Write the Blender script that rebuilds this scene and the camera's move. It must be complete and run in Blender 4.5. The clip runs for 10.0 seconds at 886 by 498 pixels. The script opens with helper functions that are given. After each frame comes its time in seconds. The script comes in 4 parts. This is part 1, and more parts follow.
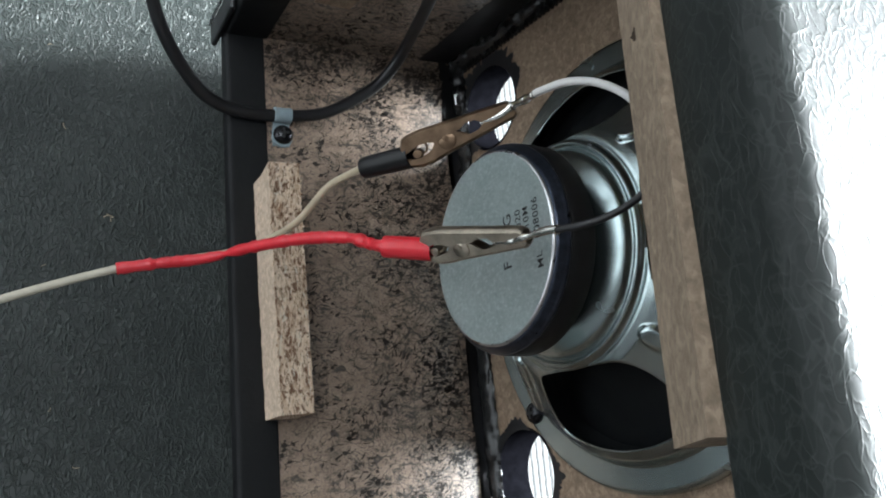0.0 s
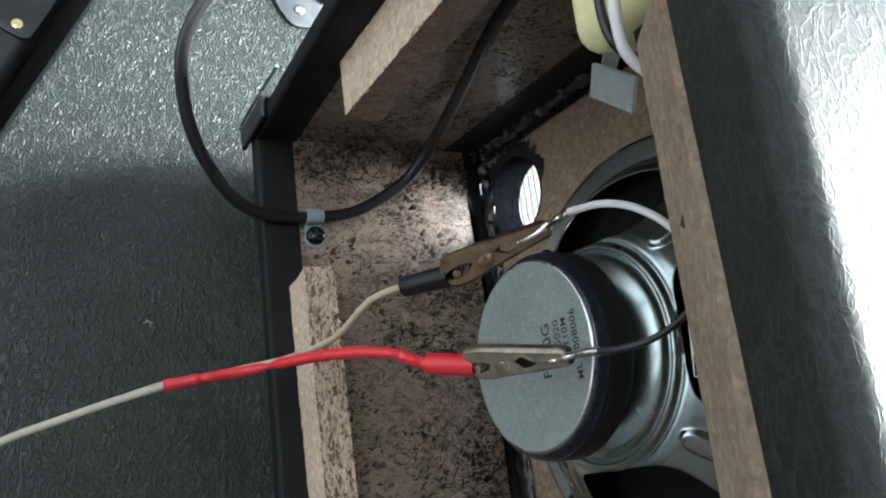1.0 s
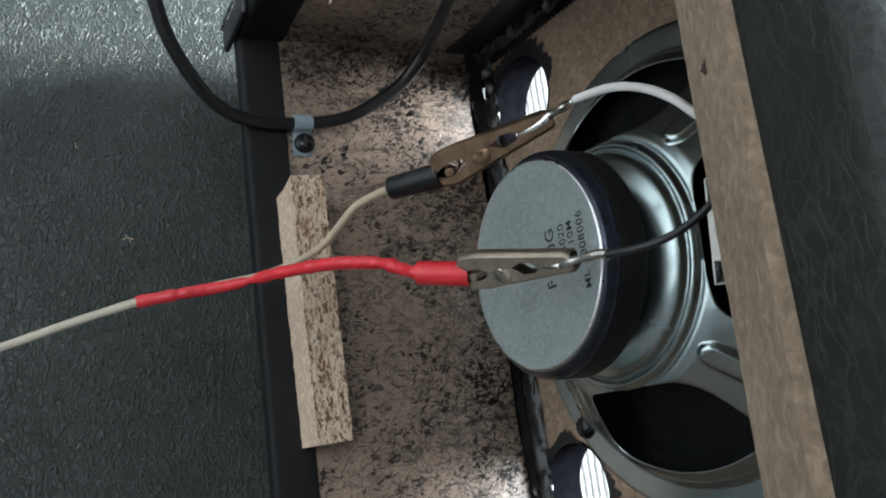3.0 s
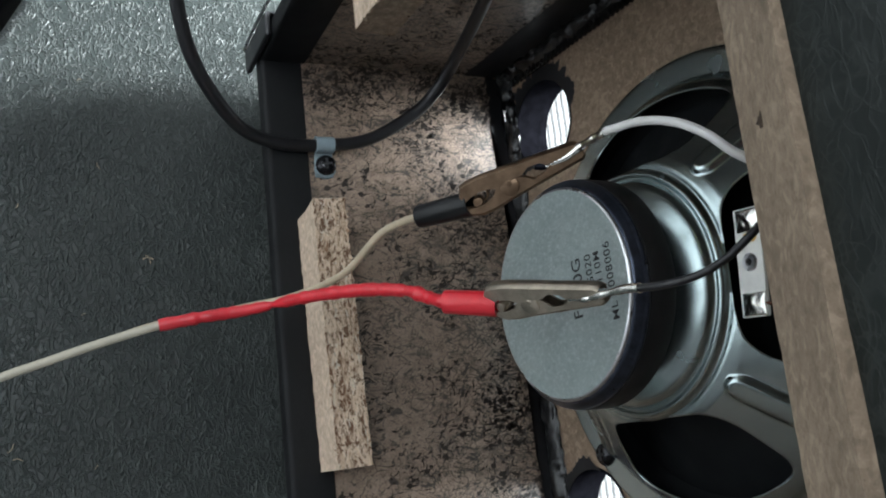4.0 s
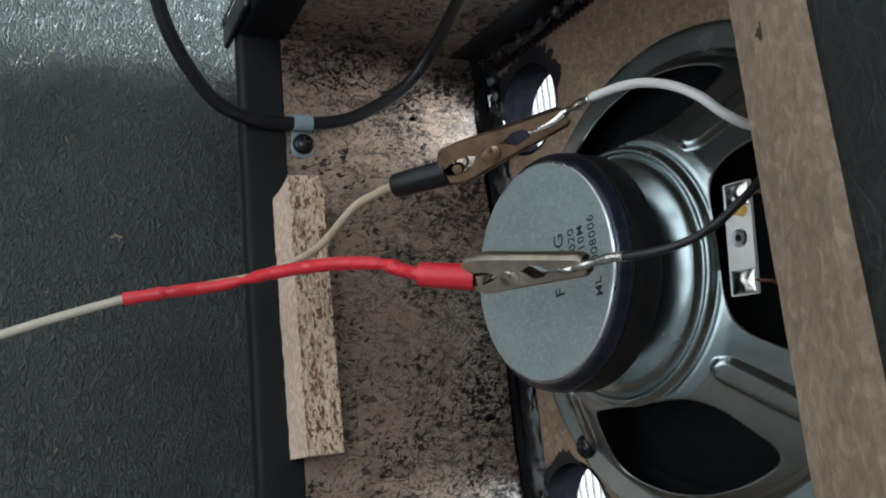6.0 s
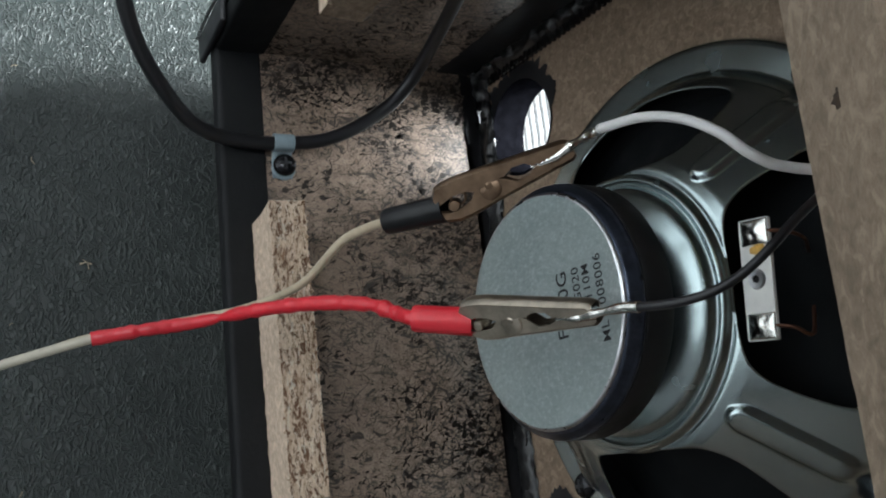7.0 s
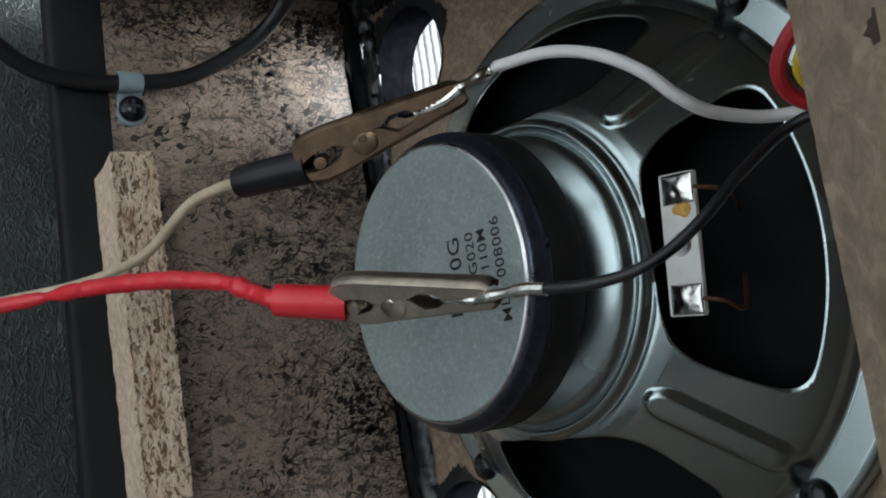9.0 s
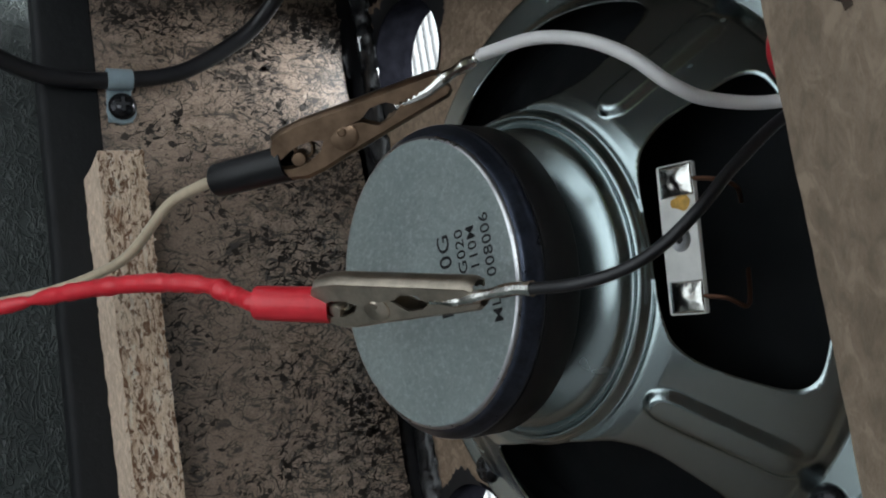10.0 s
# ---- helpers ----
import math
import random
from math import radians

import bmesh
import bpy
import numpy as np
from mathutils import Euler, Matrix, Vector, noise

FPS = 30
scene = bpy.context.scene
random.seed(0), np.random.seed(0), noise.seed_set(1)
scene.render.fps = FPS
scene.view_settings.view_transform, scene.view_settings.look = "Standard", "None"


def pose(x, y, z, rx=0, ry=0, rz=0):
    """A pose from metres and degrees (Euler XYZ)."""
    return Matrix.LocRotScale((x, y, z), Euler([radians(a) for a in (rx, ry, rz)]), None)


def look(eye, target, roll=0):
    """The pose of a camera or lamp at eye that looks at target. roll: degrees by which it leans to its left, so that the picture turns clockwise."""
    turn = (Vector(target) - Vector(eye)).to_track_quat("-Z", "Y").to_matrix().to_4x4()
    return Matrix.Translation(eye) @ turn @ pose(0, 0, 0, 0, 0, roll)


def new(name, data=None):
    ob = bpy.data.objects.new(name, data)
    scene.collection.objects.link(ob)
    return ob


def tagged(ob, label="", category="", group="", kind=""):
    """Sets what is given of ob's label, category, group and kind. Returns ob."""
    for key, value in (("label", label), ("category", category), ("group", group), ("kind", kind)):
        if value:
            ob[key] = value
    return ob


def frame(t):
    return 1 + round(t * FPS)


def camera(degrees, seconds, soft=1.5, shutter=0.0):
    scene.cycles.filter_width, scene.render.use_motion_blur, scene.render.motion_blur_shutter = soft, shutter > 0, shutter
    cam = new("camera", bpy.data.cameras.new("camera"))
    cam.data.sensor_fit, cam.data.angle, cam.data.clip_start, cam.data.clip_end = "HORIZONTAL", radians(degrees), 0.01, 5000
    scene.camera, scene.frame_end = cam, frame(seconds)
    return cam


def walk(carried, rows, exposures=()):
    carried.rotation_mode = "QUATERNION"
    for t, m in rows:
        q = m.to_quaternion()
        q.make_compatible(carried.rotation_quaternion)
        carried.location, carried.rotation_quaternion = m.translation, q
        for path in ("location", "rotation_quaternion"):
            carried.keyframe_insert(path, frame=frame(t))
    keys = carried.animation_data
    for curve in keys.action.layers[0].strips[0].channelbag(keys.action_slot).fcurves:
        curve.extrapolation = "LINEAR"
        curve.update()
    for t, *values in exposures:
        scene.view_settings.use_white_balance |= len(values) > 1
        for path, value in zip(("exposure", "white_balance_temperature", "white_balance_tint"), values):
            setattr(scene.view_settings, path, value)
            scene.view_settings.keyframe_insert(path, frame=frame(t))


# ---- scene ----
cam = camera(49.59, 10.0, soft=2.0)
PATH = [
    (0, 0.0976, -0.1156, 0.4576, 16.96, -25.78, 84.75),
    (0.5, 0.0940, -0.1188, 0.4569, 18.59, -25.16, 81.61),
    (1, 0.0686, -0.1304, 0.4704, 19.93, -24.36, 82.46),
    (1.2, 0.0604, -0.1317, 0.4692, 20.76, -24.01, 82.59),
    (1.5, 0.0516, -0.1314, 0.4810, 19.88, -23.69, 80.88),
    (2, 0.0923, -0.1314, 0.4287, 17.08, -24.40, 82.76),
    (2.5, 0.0949, -0.1185, 0.4246, 14.89, -24.29, 83.49),
    (2.7, 0.0811, -0.1075, 0.4381, 15.51, -23.74, 82.43),
    (3.8, 0.0650, -0.1048, 0.4377, 16.48, -22.86, 82.22),
    (4, 0.0640, -0.1128, 0.4359, 16.36, -23.12, 83.08),
    (4.5, 0.0683, -0.1140, 0.4295, 16.39, -22.85, 83.78),
    (5, 0.0714, -0.1101, 0.4366, 16.46, -23.25, 83.49),
    (5.5, 0.0761, -0.1151, 0.4344, 17.19, -23.89, 84.03),
    (5.7, 0.0758, -0.1024, 0.4271, 17.02, -24.03, 84.11),
    (6.8, 0.0625, -0.1104, 0.4114, 16.98, -25.07, 83.58),
    (7, 0.0549, -0.0992, 0.4012, 16.82, -25.51, 83.44),
    (7.5, 0.0424, -0.0788, 0.3740, 14.69, -27.92, 82.49),
    (8, 0.0381, -0.0794, 0.3649, 13.74, -30.13, 81.52),
    (8.5, 0.0347, -0.0681, 0.3575, 13.53, -31.27, 80.62),
    (9, 0.0362, -0.0688, 0.3632, 14.33, -30.84, 80.41),
    (9.5, 0.0342, -0.0565, 0.3601, 14.39, -29.91, 80.10),
    (10, 0.0348, -0.0560, 0.3586, 14.23, -29.45, 79.95),
]
walk(cam, [(t, pose(x, y, z, rx, ry, rz)) for t, x, y, z, rx, ry, rz in PATH],
     exposures=[(0.0, 0.05), (2.5, 0.0), (5.5, -0.05), (7.0, -0.15), (7.6, -0.27), (10.0, -0.32)])

# ---- world and light: a room lit by one window in front of the amplifier, plus an added overhead fill ----
world = bpy.data.worlds.new("sky")
scene.world = world
world.use_nodes = True
wn = world.node_tree
sky = wn.nodes.new("ShaderNodeTexSky")
sky.sky_type = "NISHITA"
sky.sun_disc = False
sky.sun_elevation, sky.sun_rotation = radians(40), radians(200)
wn.links.new(sky.outputs[0], wn.nodes["Background"].inputs[0])
wn.nodes["Background"].inputs[1].default_value = 0.1


def area(name, eye, target, sx, sy, watts, color):
    d = bpy.data.lights.new(name, "AREA")
    d.shape, d.size, d.size_y, d.energy, d.color = "RECTANGLE", sx, sy, watts, color
    ob = new(name, d)
    ob.matrix_world = look(eye, target)
    return ob


WINDOW = (-0.20, 1.75, 1.15)
area("window_light", (WINDOW[0], 1.72, WINDOW[2]), (WINDOW[0], 0, WINDOW[2] - 0.7), 0.9, 1.30, 590, (0.88, 0.96, 1.0))
# unseen overhead lamp, added as fill for the open back and rear-facing metal
FILL_XY = (-0.40, -0.85)
area("overhead_fill", (FILL_XY[0], FILL_XY[1], 1.93), (FILL_XY[0], FILL_XY[1], 0), 1.1, 0.8, 17, (0.90, 0.97, 1.0))

# ---- materials ----


class Mat:
    """A small node builder round one Principled surface."""

    def __init__(self, name, color=(0.5, 0.5, 0.5), rough=0.5, metal=0.0, **more):
        self.m = bpy.data.materials.new(name)
        self.m.use_nodes = True
        self.t = self.m.node_tree
        self.b = self.t.nodes["Principled BSDF"]
        self.b.inputs["Base Color"].default_value = (*color, 1)
        self.b.inputs["Roughness"].default_value = rough
        self.b.inputs["Metallic"].default_value = metal
        for key, value in more.items():
            self.b.inputs[key.replace("_", " ")].default_value = value
        self.tc = self.t.nodes.new("ShaderNodeTexCoord").outputs["Object"]

    def node(self, kind, **props):
        n = self.t.nodes.new("ShaderNode" + kind)
        for k, v in props.items():
            if k == "operation":
                n.operation = v
            elif k == "feature":
                n.feature = v
            elif k == "data_type":
                n.data_type = v
            elif k == "blend_type":
                n.blend_type = v
        return n

    def link(self, a, b):
        self.t.links.new(a, b)
        return self

    def stretch(self, sx=1, sy=1, sz=1, turn=(0, 0, 0)):
        n = self.node("Mapping")
        n.inputs["Scale"].default_value = (sx, sy, sz)
        n.inputs["Rotation"].default_value = [radians(a) for a in turn]
        self.link(self.tc, n.inputs[0])
        return n.outputs[0]

    def noise(self, scale, detail=4, rough=0.6, vec=None, distort=0.0):
        n = self.node("TexNoise")
        n.inputs["Scale"].default_value, n.inputs["Detail"].default_value = scale, detail
        n.inputs["Roughness"].default_value, n.inputs["Distortion"].default_value = rough, distort
        self.link(vec or self.tc, n.inputs["Vector"])
        return n.outputs[0]

    def voronoi(self, scale, feature="F1", vec=None, out=0, rand=1.0):
        n = self.node("TexVoronoi", feature=feature)
        n.inputs["Scale"].default_value = scale
        n.inputs["Randomness"].default_value = rand
        self.link(vec or self.tc, n.inputs["Vector"])
        return n.outputs[out]

    def ramp(self, src, stops):
        n = self.node("ValToRGB")
        e = n.color_ramp.elements
        while len(e) < len(stops):
            e.new(0.5)
        for el, (p, c) in zip(e, stops):
            el.position, el.color = p, (*c, 1) if len(c) == 3 else c
        self.link(src, n.inputs[0])
        return n.outputs[0]

    def grey(self, src, a, b, lo=0.0, hi=1.0):
        n = self.node("MapRange")
        for k, v in zip((1, 2, 3, 4), (a, b, lo, hi)):
            n.inputs[k].default_value = v
        self.link(src, n.inputs[0])
        return n.outputs[0]

    def mix(self, fac, a, b, blend="MIX"):
        n = self.node("MixRGB", blend_type=blend)
        for i, v in ((0, fac), (1, a), (2, b)):
            if isinstance(v, (int, float)):
                n.inputs[i].default_value = v
            elif isinstance(v, tuple):
                n.inputs[i].default_value = (*v, 1)
            else:
                self.link(v, n.inputs[i])
        return n.outputs[0]

    def math(self, op, a, b):
        n = self.node("Math", operation=op)
        for i, v in ((0, a), (1, b)):
            if isinstance(v, (int, float)):
                n.inputs[i].default_value = v
            else:
                self.link(v, n.inputs[i])
        return n.outputs[0]

    def color(self, src):
        return self.link(src, self.b.inputs["Base Color"])

    def rough(self, src):
        return self.link(src, self.b.inputs["Roughness"])

    def bump(self, src, dist=0.001, strength=0.5):
        n = self.node("Bump")
        n.inputs["Strength"].default_value, n.inputs["Distance"].default_value = strength, dist
        self.link(src, n.inputs["Height"])
        return self.link(n.outputs[0], self.b.inputs["Normal"])


def make_vinyl(name="grained_vinyl", relief=0.00045, low=0.37, high=0.46, gloss=0.36, tone=1.0):
    """Dark vinyl with a grain of fine crossing wrinkles."""
    k = Mat(name, rough=0.42, Specular_IOR_Level=gloss)
    ridges = None
    for turn, scale, wide in ((-28, 150, 0.035), (15, 210, 0.04), (52, 180, 0.035), (95, 260, 0.05)):
        n = k.noise(scale, 1, 0.5, k.stretch(0.62, 1, 1, (0, 0, turn)), 0.7)
        line = k.grey(k.math("ABSOLUTE", k.math("SUBTRACT", n, 0.5), 0), 0.0, wide, 1, 0)
        ridges = line if ridges is None else k.math("ADD", ridges, line)
    h = k.math("ADD", ridges, k.math("MULTIPLY", k.noise(700, 2, 0.5), 0.18))
    big = k.noise(14, 4)
    c = k.mix(k.grey(big, 0.3, 0.7, 0, 1), tuple(tone * v for v in (0.0185, 0.0235, 0.0225)), tuple(tone * v for v in (0.0265, 0.0325, 0.0305)))
    # paler ridges: the glints the wrinkles catch, put into the colour
    worn_glint = k.math("MULTIPLY", k.grey(ridges, 0.3, 1.0, 0, 1), k.grey(k.noise(30, 3), 0.35, 0.65, 0.25, 0.8))
    k.color(k.mix(worn_glint, c, tuple(tone * v for v in (0.050, 0.058, 0.055))))
    k.rough(k.math("SUBTRACT", k.grey(k.noise(60, 3), 0.3, 0.7, low, high), k.math("MULTIPLY", worn_glint, 0.05)))
    k.bump(h, relief, 1.0)
    return k.m


def make_hide():
    """Smooth black vinyl, as it is folded over the panel edges."""
    k = Mat("folded_black_vinyl", (0.007, 0.0075, 0.0085), 0.6, Specular_IOR_Level=0.2)
    k.bump(k.noise(260, 4, 0.6, k.stretch(1, 1, 0.25)), 0.0004, 0.5)
    k.rough(k.grey(k.noise(45, 4), 0.3, 0.7, 0.52, 0.7))
    return k.m


def make_board():
    """Inside of the cabinet: brown pressed board, lacquered, with a fibre grain."""
    k = Mat("brown_pressed_board", rough=0.36, Coat_Weight=0.8, Coat_Roughness=0.32, Coat_IOR=1.7)
    grain = k.noise(240, 6, 0.7, k.stretch(1, 0.45, 1))
    fine = k.noise(1500, 3, 0.7, k.stretch(1, 0.6, 1))
    base = k.ramp(grain, [(0.3, (0.18, 0.118, 0.084)), (0.5, (0.31, 0.218, 0.162)), (0.72, (0.43, 0.318, 0.245))])
    c = k.mix(0.4, base, k.ramp(fine, [(0.35, (0.10, 0.068, 0.048)), (0.65, (0.46, 0.36, 0.285))]))
    blot = k.noise(30, 5, 0.7)
    c = k.mix(k.grey(blot, 0.54, 0.70, 0, 0.5), c, (0.085, 0.062, 0.048))
    streak = k.noise(150, 4, 0.6, k.stretch(1, 0.30, 1, (0, 0, 18)), 1.2)
    zone = k.noise(26, 3, 0.6)
    c = k.mix(k.math("MULTIPLY", k.grey(streak, 0.56, 0.66, 0, 0.85), k.grey(zone, 0.36, 0.60, 0.15, 1)), c, (0.035, 0.026, 0.021))
    hair = k.noise(420, 3, 0.6, k.stretch(1, 0.22, 1, (0, 0, -12)), 1.5)
    c = k.mix(k.grey(k.math("ABSOLUTE", k.math("SUBTRACT", hair, 0.5), 0), 0.0, 0.02, 0.45, 0), c, (0.05, 0.038, 0.03))
    flake = k.noise(700, 2, 0.5, k.stretch(0.7, 1, 1, (0, 0, 30)), 0.5)
    c = k.mix(k.grey(flake, 0.60, 0.70, 0, 0.45), c, (0.50, 0.40, 0.32))
    # curled dark threads of paint, thickest towards the baffle and the side panel
    place = k.node("SeparateXYZ")
    k.link(k.tc, place.inputs[0])
    near = k.math("MAXIMUM", k.grey(place.outputs[1], 0.05, 0.135, 0.0, 0.12), k.grey(place.outputs[0], -0.15, -0.09, 0.10, 0.0))
    for scale, wide, seat, dark in ((75, 0.03, 0.38, 0.95), (140, 0.034, 0.43, 0.95), (260, 0.05, 0.47, 0.9)):
        curl = k.noise(scale, 2, 0.5, k.stretch(1, 0.7, 1, (0, 0, scale)), 2.2)
        thread = k.grey(k.math("ABSOLUTE", k.math("SUBTRACT", curl, 0.5), 0), wide * 0.3, wide, 1, 0)
        patch = k.grey(k.math("ADD", k.noise(scale * 0.9, 3, 0.6, k.stretch(1, 1, 1, (0, 0, scale + 50))), near), seat + 0.06, seat + 0.14, 0, dark)
        c = k.mix(k.math("MULTIPLY", thread, patch), c, (0.028, 0.021, 0.017))
    k.color(c)
    k.rough(k.grey(k.noise(300, 4), 0.3, 0.7, 0.28, 0.46))
    k.bump(k.math("ADD", k.noise(520, 4, 0.7, k.stretch(1, 0.5, 1)), k.math("MULTIPLY", k.noise(130, 3, 0.6), 1.2)), 0.0007, 0.6)
    return k.m


def make_mdf(name, a, b, rough=0.75):
    k = Mat(name, rough=rough)
    n = k.noise(420, 5, 0.75)
    big = k.noise(45, 3)
    dots = k.voronoi(420)
    c = k.ramp(n, [(0.32, a), (0.68, b)])
    c = k.mix(k.grey(big, 0.35, 0.65, 0.0, 0.3), c, tuple(v * 0.72 for v in a))
    c = k.mix(k.grey(dots, 0.02, 0.12, 0.45, 0.0), c, tuple(v * 0.35 for v in a))
    mott = k.noise(300, 3, 0.6, k.stretch(1, 1, 1), 0.6)
    c = k.mix(k.grey(mott, 0.52, 0.66, 0, 0.55), c, tuple(min(1, v * 1.35) for v in b))
    c = k.mix(k.grey(mott, 0.34, 0.46, 0.5, 0), c, tuple(v * 0.62 for v in a))
    k.color(c)
    k.bump(k.noise(900, 4, 0.7), 0.0004, 0.6)
    return k.m


def make_chip():
    """Cut edge of a chipboard: flakes and fibres lying along the bar, with open pores."""
    k = Mat("chipboard_edge", rough=0.85)
    v = k.stretch(0.30, 1, 1, (0, 0, 4))
    fib = k.noise(900, 5, 0.75, v, 0.4)
    flake = k.noise(190, 4, 0.65, k.stretch(0.38, 1, 1, (0, 0, -8)), 0.8)
    c = k.ramp(k.math("ADD", k.math("MULTIPLY", fib, 0.55), k.math("MULTIPLY", flake, 0.45)), [(0.37, (0.27, 0.135, 0.070)), (0.44, (0.60, 0.43, 0.30)), (0.54, (0.78, 0.61, 0.46)), (0.66, (0.88, 0.77, 0.64))])
    pores = k.noise(520, 4, 0.7, k.stretch(0.45, 1, 1, (0, 0, 12)), 1.0)
    c = k.mix(k.grey(pores, 0.505, 0.575, 0, 0.95), c, (0.19, 0.088, 0.045))
    pale = k.noise(300, 3, 0.6, k.stretch(0.4, 1, 1, (0, 0, -20)), 0.6)
    c = k.mix(k.grey(pale, 0.62, 0.68, 0, 0.8), c, (0.78, 0.70, 0.58))
    k.color(c)
    k.bump(k.math("SUBTRACT", fib, k.math("MULTIPLY", k.grey(pores, 0.52, 0.64, 0, 1), 0.8)), 0.0015, 0.8)
    return k.m


def make_plate():
    """Galvanised sheet: soft clouds, a fine frosty grain and a few rubbed spots."""
    k = Mat("galvanised_plate", rough=0.4, metal=0.75)
    cloud = k.noise(38, 4, 0.6)
    frost = k.noise(760, 4, 0.75, k.stretch(1, 1, 0.7), 0.5)
    c = k.mix(k.grey(cloud, 0.3, 0.7, 0, 1), (0.40, 0.475, 0.475), (0.50, 0.585, 0.58))
    c = k.mix(k.grey(frost, 0.5, 0.68, 0, 0.75), c, (0.66, 0.74, 0.74))
    c = k.mix(k.grey(frost, 0.30, 0.45, 0.6, 0), c, (0.30, 0.37, 0.39))
    k.color(c)
    k.rough(k.grey(k.noise(90, 4), 0.3, 0.7, 0.33, 0.47))
    k.bump(frost, 0.0003, 0.35)
    return k.m


def make_basket():
    """Smooth pressed zinc-plated steel with a faint cloudiness."""
    k = Mat("pressed_zinc_basket", rough=0.24, metal=1.0)
    cloud = k.noise(22, 3, 0.5)
    k.color(k.mix(k.grey(cloud, 0.35, 0.65, 0, 1), (0.42, 0.505, 0.515), (0.49, 0.57, 0.575)))
    k.rough(k.grey(k.noise(40, 3), 0.3, 0.7, 0.21, 0.28))
    return k.m


def make_plain(name, color, rough=0.5, metal=0.0, vary=0.2, scale=200, bump=0.0, **more):
    k = Mat(name, color, rough, metal, **more)
    n = k.noise(scale, 4, 0.65)
    k.color(k.mix(k.grey(n, 0.3, 0.7, 0, 1), tuple(v * (1 - vary) for v in color), tuple(min(1, v * (1 + vary)) for v in color)))
    k.rough(k.grey(k.noise(scale * 0.5, 3), 0.3, 0.7, max(0.03, rough * 0.8), min(1, rough * 1.2)))
    if bump:
        k.bump(n, 0.0004, bump)
    return k.m


def make_cloth():
    """Pale woven grille cloth that lets daylight through."""
    m = bpy.data.materials.new("grille_cloth")
    m.use_nodes = True
    t = m.node_tree
    t.nodes.remove(t.nodes["Principled BSDF"])
    out = t.nodes["Material Output"]
    tc = t.nodes.new("ShaderNodeTexCoord").outputs["Object"]
    n = t.nodes.new("ShaderNodeTexNoise")
    n.inputs["Scale"].default_value = 900
    t.links.new(tc, n.inputs["Vector"])
    r = t.nodes.new("ShaderNodeValToRGB")
    r.color_ramp.elements[0].color, r.color_ramp.elements[1].color = (0.22, 0.225, 0.225, 1), (0.38, 0.385, 0.38, 1)
    r.color_ramp.elements[0].position, r.color_ramp.elements[1].position = 0.3, 0.6
    t.links.new(n.outputs[0], r.inputs[0])
    warp = t.nodes.new("ShaderNodeTexWave")
    warp.bands_direction, warp.wave_profile = "Z", "SAW"
    warp.inputs["Scale"].default_value, warp.inputs["Distortion"].default_value = 62, 0.5
    warp.inputs["Detail Scale"].default_value = 1.4
    t.links.new(tc, warp.inputs["Vector"])
    gap = t.nodes.new("ShaderNodeValToRGB")
    gap.color_ramp.elements[0].position, gap.color_ramp.elements[1].position = 0.05, 0.60
    gap.color_ramp.elements[0].color = (0.006, 0.006, 0.006, 1)
    t.links.new(warp.outputs[0], gap.inputs[0])
    ribs = t.nodes.new("ShaderNodeMixRGB")
    ribs.blend_type = "MULTIPLY"
    ribs.inputs[0].default_value = 1
    t.links.new(r.outputs[0], ribs.inputs[1])
    t.links.new(gap.outputs[0], ribs.inputs[2])
    r = ribs
    a = t.nodes.new("ShaderNodeBsdfTranslucent")
    b = t.nodes.new("ShaderNodeBsdfDiffuse")
    mix = t.nodes.new("ShaderNodeMixShader")
    mix.inputs[0].default_value = 0.12
    t.links.new(r.outputs[0], a.inputs[0])
    t.links.new(r.outputs[0], b.inputs[0])
    t.links.new(a.outputs[0], mix.inputs[1])
    t.links.new(b.outputs[0], mix.inputs[2])
    holes = t.nodes.new("ShaderNodeBsdfTransparent")
    weave = t.nodes.new("ShaderNodeMixShader")
    weave.inputs[0].default_value = 0.55
    t.links.new(mix.outputs[0], weave.inputs[1])
    t.links.new(holes.outputs[0], weave.inputs[2])
    t.links.new(weave.outputs[0], out.inputs[0])
    return m


# same vinyl with flatter wrinkles, less gloss and half the colour
TOP_VINYL = make_vinyl("dark_flat_vinyl", 0.00003, 0.38, 0.46, 0.22, 0.5)
VINYL, HIDE, BOARD, CHIP = make_vinyl(), make_hide(), make_board(), make_chip()
MDF = make_mdf("brown_fibreboard", (0.21, 0.145, 0.098), (0.33, 0.24, 0.17))
SMOOTH = make_mdf("pale_sawn_board", (0.49, 0.365, 0.265), (0.62, 0.49, 0.38))
RAW = make_mdf("raw_fibreboard_bar", (0.20, 0.145, 0.10), (0.31, 0.235, 0.17))
PLATE = make_plate()
BASKET = make_basket()
RIM = make_plain("worn_plate_rim", (0.055, 0.066, 0.095), 0.34, 0.7, 0.4, 300)
FERRITE = make_plain("black_ferrite", (0.012, 0.012, 0.013), 0.55, 0, 0.3, Specular_IOR_Level=0.3)
CONE = make_plain("black_paper_cone", (0.006, 0.007, 0.008), 0.8, 0, 0.3, 150, 0.4, Specular_IOR_Level=0.15)
BLACK = make_plain("black_paint", (0.011, 0.011, 0.013), 0.42, 0, 0.3, 120, 0.5)
FLECK = make_plain("brown_black_flecks", (0.034, 0.026, 0.021), 0.5, 0, 0.5, 60)
MATT = make_plain("matt_black_paint", (0.006, 0.006, 0.008), 0.6, 0, 0.4, 200, 0.4, Specular_IOR_Level=0.0)
RUBBER = make_plain("black_cable_sheath", (0.013, 0.013, 0.015), 0.36, 0, 0.15, 90)
RED = make_plain("red_shrink_sleeve", (0.56, 0.022, 0.034), 0.33, 0, 0.12, 120, 0.25)
SHEATH = make_plain("grey_white_insulation", (0.40, 0.365, 0.295), 0.45, 0, 0.12, 160)
